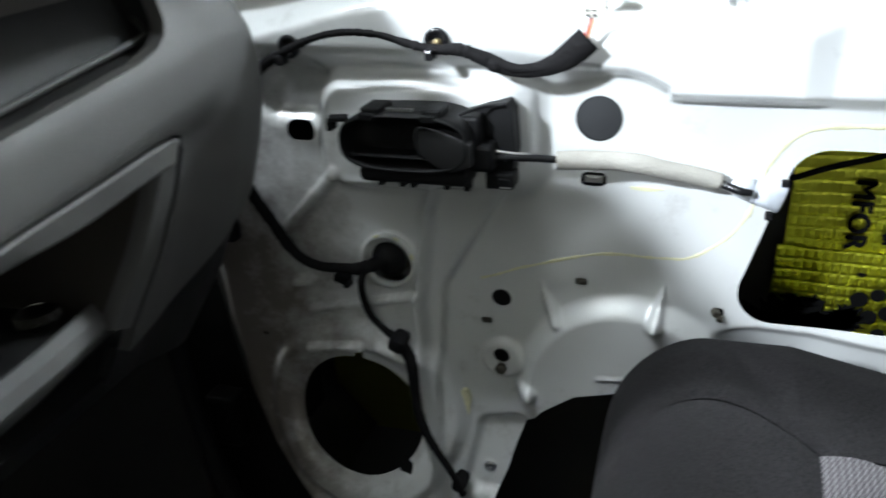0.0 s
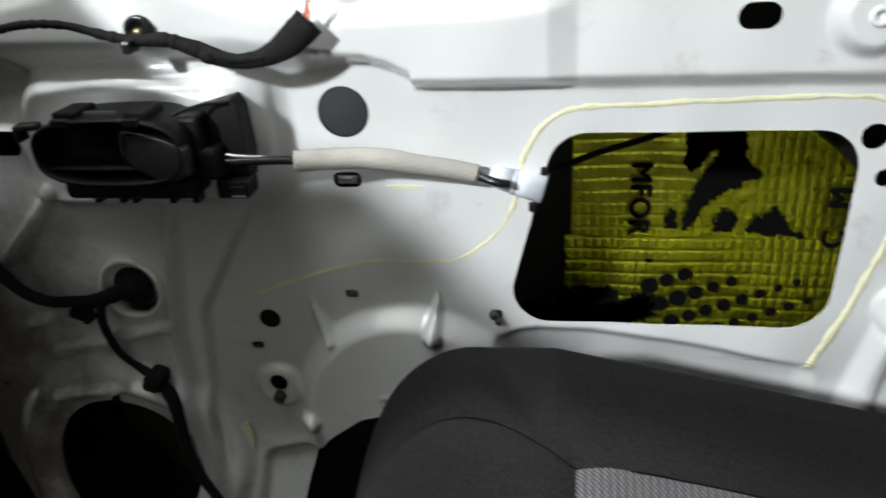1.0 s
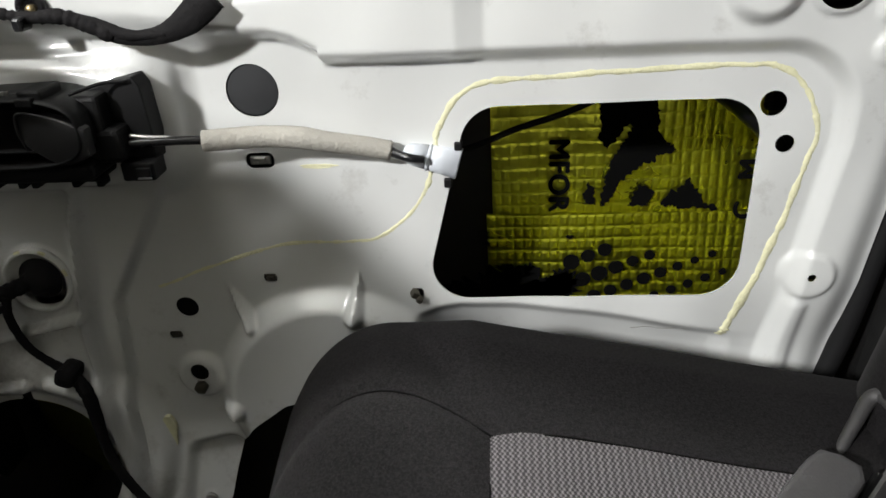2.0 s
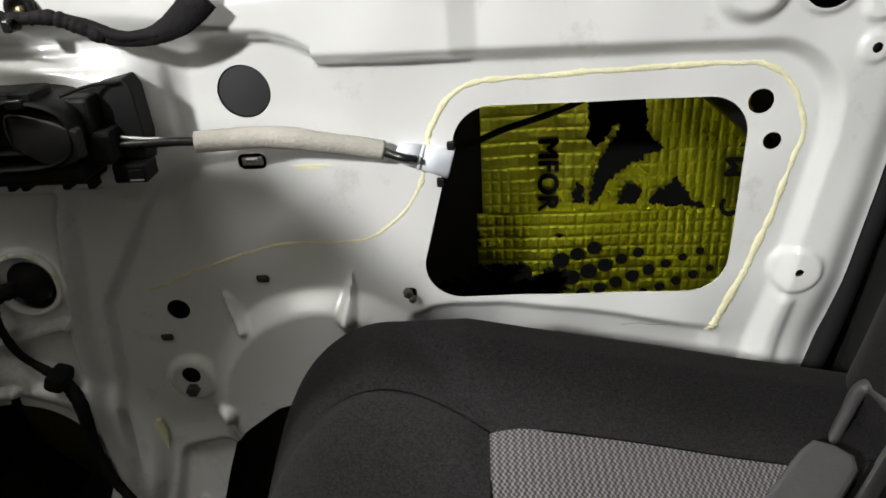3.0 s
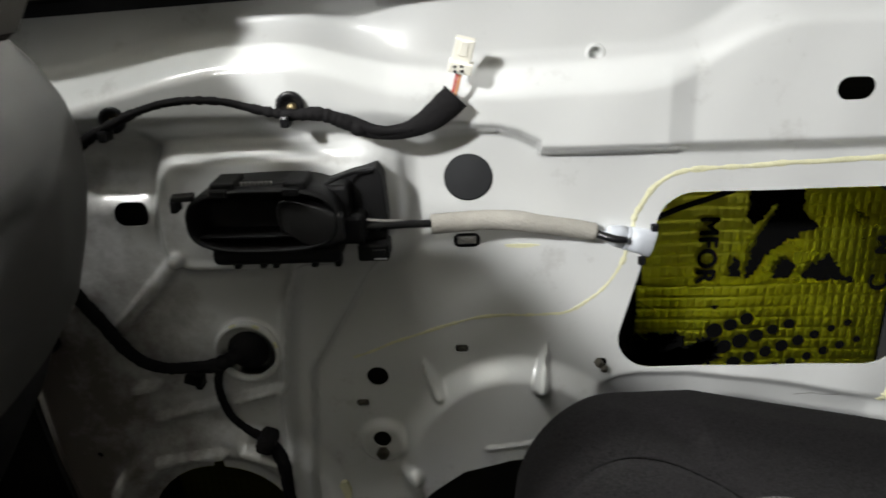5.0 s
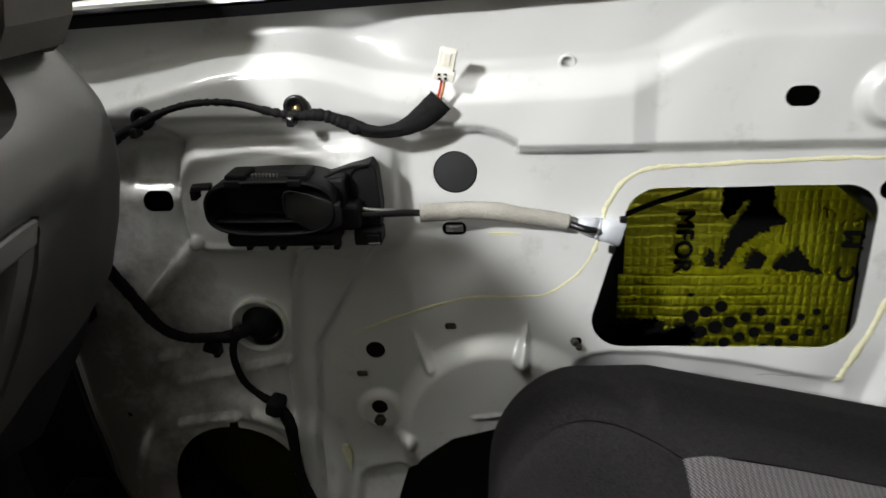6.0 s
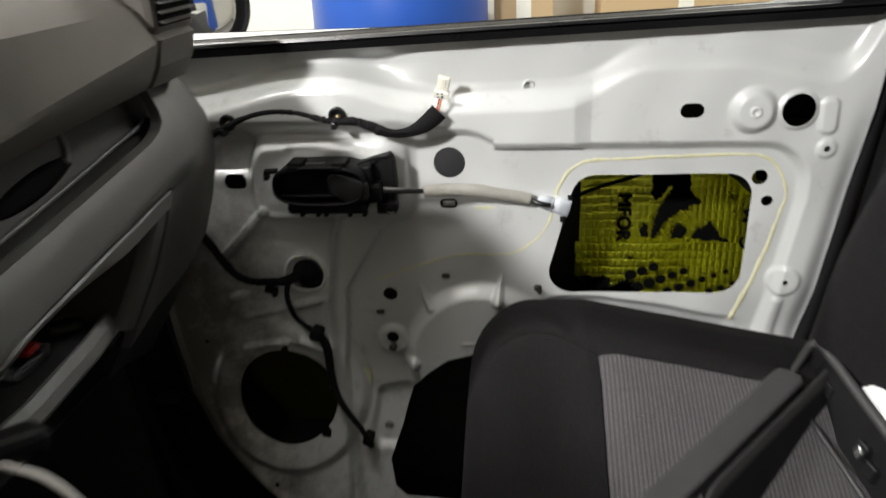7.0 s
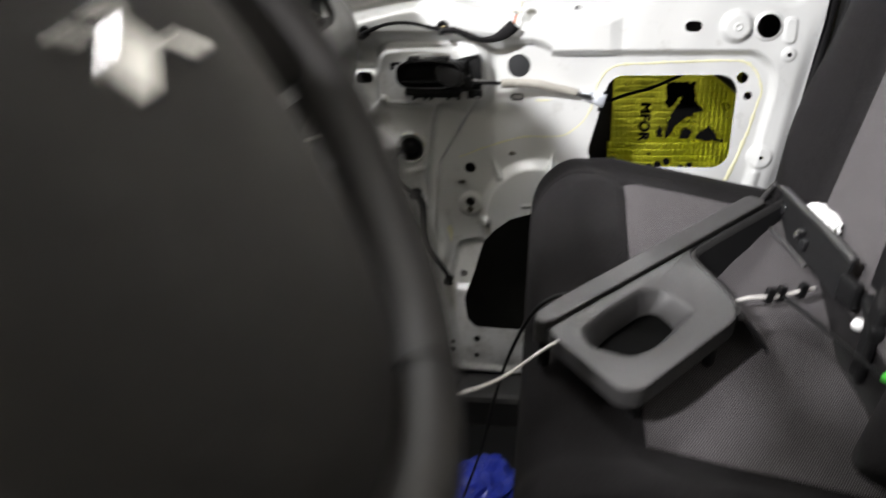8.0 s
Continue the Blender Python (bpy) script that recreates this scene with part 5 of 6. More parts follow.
# ---- centre stack and console ----
stack = thing("centre_console", "charcoal centre console with radio frame and heater panel", "centre console", "structure")
loops = []
for y, i in ((-0.495, 0.02), (-0.499, 0.006), (-0.508, 0.0), (-0.75, -0.004), (-1.02, 0.0), (-1.03, 0.02)):
    prof = [(-0.272, 0.922), (-0.256, 0.908), (-0.258, 0.88), (-0.276, 0.80), (-0.304, 0.715), (-0.332, 0.655), (-0.356, 0.590), (-0.40, 0.585), (-0.65, 0.60), (-0.60, 0.922)]
    loops.append([(px - i, y, pz) for px, pz in prof])
v, f = loft(loops)
link("stack_body", v, f, DASH, stack, "grained dash centre", smooth=False)
v, f = loft([[(-0.360, y, 0.586), (-0.372, y, 0.46), (-0.33, y, 0.40), (-0.50, y, 0.36), (-0.62, y, 0.58)] for y in (-0.515, -1.01)])
link("lower_stack", v, f, DASHDARK, stack, "charcoal lower part of the dash centre", smooth=False)
fm = pose(-0.262, -0.690, 0.838, 0, 0, 0) @ pose(0, 0, 0, 0, 8, 0)


def framed(w, h, x0, x1, hole, e=7):
    """A rounded frame in the local y-z plane, from depth x0 to x1."""
    o, i = superloop(w, h, 40, e), superloop(hole[0], hole[1], 40, e)
    return [fm @ Vector(p) for p in [(x0, a, b) for a, b in o]], [fm @ Vector((x1, a * 0.985, b * 0.97)) for a, b in o], [fm @ Vector((x1, a, b)) for a, b in i], [fm @ Vector((x0 + 0.001, a * 0.97, b * 0.95)) for a, b in i]


v, f = loft(framed(0.137, 0.060, -0.01, 0.012, (0.126, 0.050)), cap=True)
radio = link("radio_frame", v, f, DASH, stack, "rounded charcoal radio frame")
v, f = loft(framed(0.122, 0.047, -0.004, 0.009, (0.104, 0.036)), cap=True)
link("radio_border", v, f, GLOSS, radio)
v, f = loft([[fm @ Vector((x, a, b)) for a, b in superloop(0.103 + s, 0.035 + s, 40, 8)] for x, s in ((-0.002, 0), (0.006, 0), (0.0075, -0.003))])
link("radio_face", v, f, SCREEN, radio, "pale radio face")
hm = pose(-0.288, -0.636, 0.757, 0, 0, 0) @ pose(0, 0, 0, 0, 18, 0)
bm = box(0, 0, 0, 0.02, 0.30, 0.066, 0.006)
bm.transform(hm)
heater = part("heater_panel", bm, GLOSS, stack, "dark heater control panel")
for y in (0.022, -0.075):
    v, f = lathe([(0.026, 0), (0.026, 0.006), (0.021, 0.010), (0.020, 0.026), (0.016, 0.029), (0.004, 0.029)], hm @ pose(0.010, y, 0, 0, 90, 0), 28)
    kn = link("heater_knob", v, f, DASHDARK, heater, "round heater knob")
    bm = box(0, 0, 0, 0.012, 0.004, 0.040, 0.001)
    bm.transform(hm @ pose(0.040, y, 0.0, 20, 0, 0))
    part("knob_grip", bm, SILVER, kn)
    v, f = lathe([(0.0285, 0.0), (0.0285, 0.003), (0.027, 0.003)], hm @ pose(0.010, y, 0, 0, 90, 0), 28)
    link("knob_ring", v, f, CHROME, kn)
face = lambda z: -0.266 + 0.45 * (z - 0.68)
loops = []
for y, i in ((-0.502, 0.012), (-0.514, 0.003), (-0.527, 0.0), (-0.80, 0.0), (-1.06, 0.0)):
    drop = 0.0 if y < -0.52 else (y + 0.527) * 0.35
    loops.append([(face(z) - i - k, y, z - drop * (z > 0.70)) for z, k in ((0.733, 0.05), (0.733, 0.004), (0.730, 0.0), (0.618, 0.0), (0.608, 0.006), (0.602, 0.05))])
v, f = loft(loops)
console = link("console_face", v, f, DASH, stack, "grained console panel below the heater controls", sharp=35)
sm = pose(-0.2531, -0.657, 0.709, 0, 0, 0) @ pose(0, 0, 0, 0, 24, 0)
# Slots and socket hole are black blocks standing in for inner shade.
for name, y, z, w, h, mat, lab in (("slot", -0.030, 0.015, 0.115, 0.007, PRINTSHADE, "dark slot"), ("slot", -0.030, 0.0, 0.115, 0.006, PRINTSHADE, "dark slot"), ("square_socket", 0.028, -0.013, 0.024, 0.020, SILVER, "square socket button"), ("panel_seam", 0.0, -0.052, 0.24, 0.0022, PRINTSHADE, "")):
    bm = box(0, 0, 0, 0.004, w, h, 0.0008)
    bm.transform(sm @ pose(0.0, y, z, 8 if name == "panel_seam" else 0, 0, 0))
    ob = part(name, bm, mat, console, lab)
    if name == "square_socket":
        bm = box(0, 0, 0, 0.006, w * 0.55, h * 0.55, 0.0008)
        bm.transform(sm @ pose(0.0, y, z))
        socket_at = bm
part("socket_hole", socket_at, PRINTSHADE, console)
# tunnel with gear lever
loops = []
for x, hw, z in ((-0.42, 0.13, 0.44), (-0.30, 0.12, 0.41), (-0.20, 0.105, 0.37), (-0.08, 0.095, 0.30), (0.0, 0.09, 0.24), (0.25, 0.085, 0.22), (0.55, 0.085, 0.22)):
    loops.append([(x, -0.80 - hw, 0.0), (x, -0.80 - hw, z - 0.02), (x, -0.80 - hw + 0.02, z), (x, -0.80 + hw - 0.02, z), (x, -0.80 + hw, z - 0.02), (x, -0.80 + hw, 0.0)])
v, f = loft(loops)
link("tunnel", v, f, DASHDARK, stack, "charcoal console tunnel", smooth=False)
gear = thing("gear_lever", "black gear lever with a rounded glossy knob and chrome collar", "gear lever")
gm = pose(-0.073, -0.827, 0.676, 8, -10, 12)
rings = []
for h, w, d in ((0.0180, 0.0345, 0.0310), (0.0190, 0.0362, 0.0328), (0.022, 0.0360, 0.0326), (0.025, 0.0345, 0.0312), (0.0285, 0.0315, 0.028), (0.0345, 0.024, 0.021), (0.0372, 0.014, 0.012), (0.038, 0.005, 0.004)):
    rings.append([gm @ Vector((a, b, h)) for a, b in superloop(d, w, 36, 2.4)])
v, f = loft(rings)
knob = link("gear_knob", v, f, KNOB, gear, "smooth satin gear knob with worn gate marks")
# Lower knob in dull black, standing in for the shade below its dome.
rings = []
for h, w, d in ((0.0188, 0.0350, 0.0316), (0.008, 0.0362, 0.0328), (-0.004, 0.0335, 0.030), (-0.020, 0.026, 0.0235), (-0.034, 0.0175, 0.0165), (-0.046, 0.0135, 0.0135)):
    rings.append([gm @ Vector((a, b, h)) for a, b in superloop(d, w, 36, 2.4)])
v, f = loft(rings)
link("shaded_knob_cup", v, f, RUBBER, gear, "lower part of the knob, dull black for its shade")
for a, b, w, h in ((0, 0, 0.030, 0.0012), (0, 0.010, 0.0012, 0.022), (0, 0, 0.0012, 0.022), (0, -0.010, 0.0012, 0.022)):
    bm = box(0, 0, 0, h, w, 0.0008, 0)
    bm.transform(gm @ pose(a, b, 0.0381))
    part("gate_mark", bm, BLACK, knob)
v, f = tube([gm @ Vector((0, 0, -0.028)), gm @ Vector((-0.004, 0, -0.09)), (-0.10, -0.80, 0.50), (-0.115, -0.80, 0.42)], [0.012, 0.0125, 0.02, 0.045], 14, 8)
link("boot", v, f, RUBBER, gear, "black gaiter")
v, f = lathe([(0.0145, -0.052), (0.0158, -0.046), (0.0158, -0.036), (0.0135, -0.030)], gm, 20)
link("collar", v, f, CHROME, gear, "chrome collar")
# armrest box
arm = thing("armrest", "charcoal cloth centre armrest", "armrest")
sec = []
for t in np.linspace(0, 1, 10):
    x = 0.320 + 0.27 * t
    k = math.sin(min(1, 0.12 + t * 3) * math.pi / 2)
    sec.append([(x, -0.785 + a * k, 0.572 + b * k) for a, b in superloop(0.062, 0.042, 20, 3)])
v, f = loft(sec)
link("pad", v, f, SEAT, arm)
part("stem", box(0.57, -0.785, 0.40, 0.05, 0.05, 0.36, 0.01), BLACK, arm)
# seat belt buckle
buckle = thing("seat_belt_buckle", "black seat belt buckle with a red release button", "buckle")
bmx = pose(0.442, -0.520, 0.498, 0, 8, 0)
bm = box(0, 0, 0, 0.024, 0.040, 0.072, 0.005)
bm.transform(bmx)
part("body", bm, BLACK, buckle)
bm = box(0.0, 0.004, 0.0365, 0.018, 0.026, 0.008, 0.002)
bm.transform(bmx)
part("button", bm, RED, buckle, "red release button")
bm = box(0, 0, -0.085, 0.012, 0.026, 0.12, 0.004)
bm.transform(bmx)
part("stalk", bm, BLACK, buckle)

# ---- steering wheel ----
wheel = thing("steering_wheel", "black steering wheel with a large airbag pad", "steering wheel")
wm = Matrix.Translation((-0.070, -1.1278, 0.788)) @ pose(0, 0, 0, 0, 60.3, 1.05)
n1, n2, RW = 96, 16, 0.1822
verts, faces = [], []
for i in range(n1):
    a = 2 * math.pi * i / n1
    thick = 0.0150 + 0.0014 * max(0, math.cos(2 * (a - 0.9))) ** 2
    for j in range(n2):
        b = 2 * math.pi * j / n2
        r = RW + thick * math.cos(b)
        verts.append(wm @ Vector((r * math.cos(a), r * math.sin(a), thick * 1.1 * math.sin(b))))
for i in range(n1):
    for j in range(n2):
        faces.append((i * n2 + j, ((i + 1) % n1) * n2 + j, ((i + 1) % n1) * n2 + (j + 1) % n2, i * n2 + (j + 1) % n2))
link("rim", verts, faces, AIRBAGRIM, wheel, "grained dark rim")
rings = []
for h, w, d in ((-0.06, 0.085, 0.08), (-0.04, 0.112, 0.105), (-0.018, 0.124, 0.118), (-0.006, 0.123, 0.117), (0.002, 0.117, 0.111), (0.007, 0.098, 0.092), (0.0105, 0.056, 0.052), (0.011, 0.012, 0.01)):
    rings.append([wm @ Vector((b * (1.30 if b > 0 else 1.0) + 0.012, a, h)) for a, b in superloop(w, d, 48, 2.3)])
v, f = loft(rings)
pad = link("airbag_pad", v, f, AIRBAG, wheel, "grained charcoal airbag pad")
bm = box(0, 0, 0, 0.030, 0.0200, 0.005, 0.0024, seg=3)
bm.transform(wm @ pose(-0.005, -0.003, 0.0105, 0, 0, -50))
emblem = part("emblem", bm, CHROME, pad, "plain chrome emblem")
for a, b, w, h, k in ((-0.0052, 0.036, 0.025, 0.007, 66), (-0.0213, 0.0005, 0.015, 0.006, 80), (-0.015, -0.023, 0.015, 0.006, 75)):
    bm = box(0, 0, 0, w, h, 0.0045, 0.002, seg=3)
    bm.transform(wm @ pose(a, b, 0.0105, 0, 0, k))
    part("emblem_bar", bm, CHROME, emblem)
# one broad spoke at the foot, one on either side
for a0, wide in ((0.0, 0.100), (math.pi * 0.53, 0.040), (-math.pi * 0.53, 0.040)):
    d = Vector((math.cos(a0), math.sin(a0), 0))
    s = Vector((-d.y, d.x, 0))
    rings = []
    for t, w, h, k in ((0.07, wide, 0.012, -0.026), (0.12, wide * 0.9, 0.011, -0.020), (0.16, wide * 0.92, 0.010, -0.012), (0.186, wide * 1.15, 0.009, -0.004)):
        rings.append([wm @ (d * t + s * math.copysign(abs(math.cos(q)) ** 0.6, math.cos(q)) * w + Vector((0, 0, k + h * math.sin(q)))) for q in np.linspace(0, 2 * math.pi, 24, endpoint=False)])
    v, f = loft(rings)
    link("spoke", v, f, AIRBAG, wheel)
# seam where the rim's cover meets, and the ignition key behind the wheel
for a0 in (0.42, -0.42):
    c = Vector((RW * math.cos(a0), RW * math.sin(a0), 0))
    ring = [wm @ (c + c.normalized() * 0.0169 * math.cos(q) + Vector((0, 0, 0.0186 * math.sin(q)))) for q in np.linspace(0, 2 * math.pi, 19)]
    v, f = tube(ring, 0.0007, 5, 2)
    link("rim_seam", v, f, PRINTSHADE, wheel)
v, f = tube([wm @ Vector((0, 0, -0.04)), wm @ Vector((0, 0, -0.16)), wm @ Vector((0, 0, -0.30))], [0.05, 0.055, 0.06], 16, 6)
link("column_cover", v, f, DASHDARK, wheel)

# ---- loose door trim lying on the seat ----
trim = thing("door_pull_trim", "grey plastic door pull panel with a grip pocket lying on the seat", "door trim")
UO, UX, UY = Vector((0.056, -0.529, 0.428)), Vector((0.677, 0.730, 0.100)).normalized(), Vector((0.736, -0.660, -0.159)).normalized()
UN = UX.cross(UY).normalized() * -1
UY = (UX.cross(UN)).normalized()
TM = Matrix((UX, UY, UN)).transposed().to_4x4()
TM.translation = UO


def slab(outline, hole, top, bottom, edge=0.003):
    """A plate with rounded edge and an optional hole through it, in the trim's own plane."""
    n = len(outline)
    def drawn_in(k):
        out = []
        for i in range(n):
            d = (Vector(outline[(i + 1) % n]) - Vector(outline[i - 1])).normalized()
            out.append((outline[i][0] - d.y * k, outline[i][1] + d.x * k))
        return out
    levels = ((0, bottom), (0, bottom + 0.002), (0, top - edge - 0.001), (0, top - edge), (edge * 0.3, top - edge * 0.3), (edge, top), (edge + 0.001, top))
    loops = [[TM @ Vector((x, y, z)) for x, y in drawn_in(k)] for k, z in levels]
    if hole:
        for pts, z in ((hole[0], top), (hole[1], top - 0.0012), (hole[2], top - 0.005), (hole[3], top - 0.030)):
            loops.append([TM @ Vector((x, y, z)) for x, y in pts])
    return loft(loops, cap=not hole)


def rounded(pts, r, n=6):
    """Outline with its corners rounded by r."""
    out = []
    for i in range(len(pts)):
        a, b, d = Vector(pts[i - 1]), Vector(pts[i]), Vector(pts[(i + 1) % len(pts)])
        p, q = b + (a - b).normalized() * r, b + (d - b).normalized() * r
        for k in range(n):
            t = k / (n - 1)
            out.append(tuple(p * (1 - t) ** 2 + b * 2 * t * (1 - t) + q * t * t))
    return out


def spread(loop, n, start):
    """n points evenly along a closed outline, starting nearest to start."""
    P = [Vector(p) for p in loop]
    P.append(P[0])
    L = [0]
    for i in range(len(P) - 1):
        L.append(L[-1] + (P[i + 1] - P[i]).length)
    even = []
    for k in range(n):
        s = L[-1] * k / n
        i = max(j for j in range(len(L) - 1) if L[j] <= s)
        even.append(P[i].lerp(P[i + 1], (s - L[i]) / max(1e-9, L[i + 1] - L[i])))
    k0 = min(range(n), key=lambda k: (even[k] - Vector(start)).length)
    return [tuple(even[(k + k0) % n]) for k in range(n)]


N = 84
body = spread(rounded([(-0.018, 0.0255), (0.268, 0.0255), (0.246, 0.040), (0.232, 0.068), (0.214, 0.105), (0.198, 0.135), (0.172, 0.156), (-0.016, 0.163), (-0.034, 0.148)], 0.010), N, (-0.018, 0.0255))
hol = lambda g: spread(rounded([(0.012 - g, 0.055 - g), (0.060, 0.049 - g), (0.134 + g, 0.046 - g), (0.152 + g, 0.066), (0.142 + g, 0.112 + g), (0.056, 0.124 + g), (0.022 - g, 0.118 + g), (0.000 - g, 0.078)], 0.011), N, (0.000, 0.056))
v, f = slab(body, (hol(0.006), hol(0.004), hol(0.0), hol(-0.010)), 0.0, -0.024)
link("panel", v, f, TRIM, trim, "grey plastic pull panel with a grip pocket", sharp=40)
# Flat black bottom stands in for the shade inside the grip pocket.
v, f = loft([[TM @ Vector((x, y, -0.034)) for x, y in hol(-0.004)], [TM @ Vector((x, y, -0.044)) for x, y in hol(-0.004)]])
link("pocket_bottom", v, f, PRINTSHADE, trim, smooth=False)
for x, y, h in ((0.010, 0.140, 0.050), (0.150, 0.142, 0.060), (0.000, 0.010, 0.055)):
    bm = box(x, y, -0.018 - h / 2, 0.012, 0.012, h, 0.002)
    bm.transform(TM)
    part("mounting_boss", bm, BLACK, trim)
strip_o = spread(rounded([(-0.010, -0.004), (0.04, -0.008), (0.445, -0.0105), (0.466, -0.009), (0.468, 0.0205), (-0.004, 0.0215), (-0.018, 0.012)], 0.010), N, (0, 0))
v, f = slab(strip_o, None, 0.002, -0.030)
link("edge_strip", v, f, TRIM, trim, "grey edge strip beside a dark groove", sharp=40)
groove = [TM @ Vector((x, y, -0.008)) for x, y in ((-0.012, 0.0235), (0.475, 0.0235))]
v, f = tube([groove[0], groove[0].lerp(groove[1], 0.5), groove[1]], 0.0035, 6, 2)
link("groove", v, f, BLACK, trim)
skirt = curve_points([Vector((x, y, 0)) for x, y in ((0.505, 0.0262), (0.40, 0.0262), (0.31, 0.0265), (0.272, 0.0285), (0.252, 0.038), (0.241, 0.054), (0.229, 0.080), (0.212, 0.112), (0.198, 0.137), (0.185, 0.150))], 5)
lp, low = [], []
for i, q in enumerate(skirt):
    d = (skirt[min(i + 2, len(skirt) - 1)] - skirt[max(0, i - 2)]).normalized()
    side = Vector((-d.y, d.x, 0)) * -1
    lp.append([TM @ (q + side * a + Vector((0, 0, z))) for a, z in ((-0.002, -0.006), (0.001, -0.0015), (0.004, -0.0030), (0.008, -0.010), (0.006, -0.012), (0.0, -0.012))])
    low.append([TM @ (q + side * a + Vector((0, 0, z))) for a, z in ((0.0062, -0.0105), (0.0078, -0.0102), (0.046, -0.058), (0.043, -0.060))])
v, f = loft(lp)
link("bevelled_rim", v, f, DASHDARK, trim, "grey bevelled rim of the pull panel", sharp=50)
v, f = loft(low)
link("inner_skirt", v, f, BLACK, trim, "black sloping inner skirt of the pull panel", sharp=50)
rail_pts = [Vector((0.378, -0.176, 0.455)), Vector((0.395, -0.158, 0.470)), Vector((0.410, -0.145, 0.481)), Vector((0.417, -0.165, 0.483)), Vector((0.422, -0.26, 0.480)), Vector((0.427, -0.36, 0.477)), Vector((0.430, -0.44, 0.472))]
v, f = tube(rail_pts, [0.0035, 0.0042, 0.0052, 0.0055, 0.0055, 0.0055, 0.0055], 10, 6)
link("end_rail", v, f, TRIM, trim, "grey rim of the end frame")
lp = []
for q in rail_pts[3:]:
    lp.append([q + Vector((-0.002, 0, -0.002)), q + Vector((0.002, 0, -0.002)), q + Vector((-0.010, 0, -0.052)), q + Vector((-0.016, 0, -0.052))])
v, f = loft(lp)
link("end_wall", v, f, BLACK, trim, "dark inner face of the end frame", smooth=False)
v, f = tube([(0.384, -0.200, 0.440), (0.388, -0.26, 0.440), (0.393, -0.33, 0.439), (0.396, -0.375, 0.437)], 0.0028, 8, 6)
link("lower_rail", v, f, TRIM, trim)
for y, z in ((-0.20, 0.458), (-0.292, 0.452), (-0.312, 0.444)):
    bm = box(0.412, y, z, 0.010, 0.016, 0.014, 0.002, pose(0, 0, 0, 0, 20, 10))
    cl = part("snap_clip", bm, GLOSS, trim)
part("clip_spring", box(0.404, -0.298, 0.455, 0.004, 0.009, 0.009, 0.001, pose(0, 0, 0, 20, 30, 0)), CHROME, trim, "bright metal spring clip")
for x, y in ((0.350, -0.398), (0.366, -0.391), (0.396, -0.379)):
    part("locating_peg", box(x, y, 0.404, 0.011, 0.009, 0.024, 0.002, pose(0, 0, 0, 15, 0, 20)), BLACK, trim)
part("end_foot", box(0.425, -0.452, 0.436, 0.014, 0.036, 0.036, 0.005, pose(0, 0, 0, 10, 0, 15)), BLACK, trim)
part("side_foot", box(0.437, -0.50, 0.425, 0.018, 0.075, 0.020, 0.005, pose(0, 0, 0, 12, 0, -10)), BLACK, trim)
v, f = tube([(0.285, -0.424, 0.398), (0.300, -0.418, 0.401), (0.325, -0.407, 0.403), (0.359, -0.395, 0.401), (0.395, -0.379, 0.403), (0.414, -0.371, 0.404)], 0.0027, 8, 6)
link("white_lead", v, f, CABLE, trim, "short white lead")
# thin dark rod beside it, with a green tag
rod = thing("plastic_strip", "thin black plastic strip with a green tag on the seat", "strip")
v, f = tube([(0.364, -0.376, 0.402), (0.380, -0.43, 0.400), (0.400, -0.514, 0.398), (0.415, -0.565, 0.396), (0.428, -0.61, 0.394)], [0.0035, 0.003, 0.003, 0.003, 0.0025], 8, 8)
link("strip", v, f, BLACK, rod)
part("tag", box(0.424, -0.597, 0.400, 0.016, 0.010, 0.008, 0.002, pose(0, 0, 0, 15, 0, -60)), GREEN, rod, "bright green tag")
v, f = lathe([(0.004, 0), (0.008, 0.003), (0.009, 0.008), (0.006, 0.013), (0.002, 0.014)], pose(0.435, -0.472, 0.395), 14)
link("end_cap", v, f, TISSUE, rod, "small white cap")
# crumpled tissue behind the frame
tissue = thing("tissue", "crumpled white paper tissue tucked beside the backrest", "tissue")
bm = bmesh.new()
bmesh.ops.create_icosphere(bm, subdivisions=4, radius=1)
for vv in bm.verts:
    k = 1 + 0.22 * noise.noise(vv.co * 2.3) + 0.14 * noise.noise(vv.co * 6.1)
    vv.co = Vector((vv.co.x * 0.018, vv.co.y * 0.088, vv.co.z * 0.020)) * k
bm.transform(pose(0.446, -0.252, 0.464, -8, 0, -6))
part("paper", bm, TISSUE, tissue, smooth=False)

# ---- cables ----
usb = thing("white_cable", "white charging cable hanging from the dash to the loose trim", "cable")
v, f = tube([(-0.225, -0.579, 0.632), (-0.207, -0.582, 0.644), (-0.187, -0.594, 0.653), (-0.164, -0.600, 0.652), (-0.146, -0.600, 0.632), (-0.130, -0.600, 0.595), (-0.124, -0.600, 0.545), (-0.131, -0.600, 0.487), (-0.124, -0.600, 0.435), (-0.086, -0.600, 0.374), (-0.038, -0.600, 0.357), (0.012, -0.598, 0.376), (0.050, -0.588, 0.402), (0.076, -0.574, 0.414), (0.095, -0.562, 0.410)], 0.0018, 8, 8)
link("cable", v, f, CABLE, usb)
adapter = thing("socket_adapter", "black charger plug in the console socket", "charger")
v, f = lathe([(0.012, -0.03), (0.015, -0.01), (0.017, 0.0), (0.017, 0.03), (0.012, 0.040), (0.004, 0.042)], pose(-0.278, -0.588, 0.640, 0, 78, 58), 20)
link("plug", v, f, GLOSS, adapter)
bm = box(-0.2360, -0.545, 0.627, 0.055, 0.026, 0.018, 0.006, pose(0, 0, 0, 0, 12, 62))
part("plug_head", bm, BLACK, adapter)
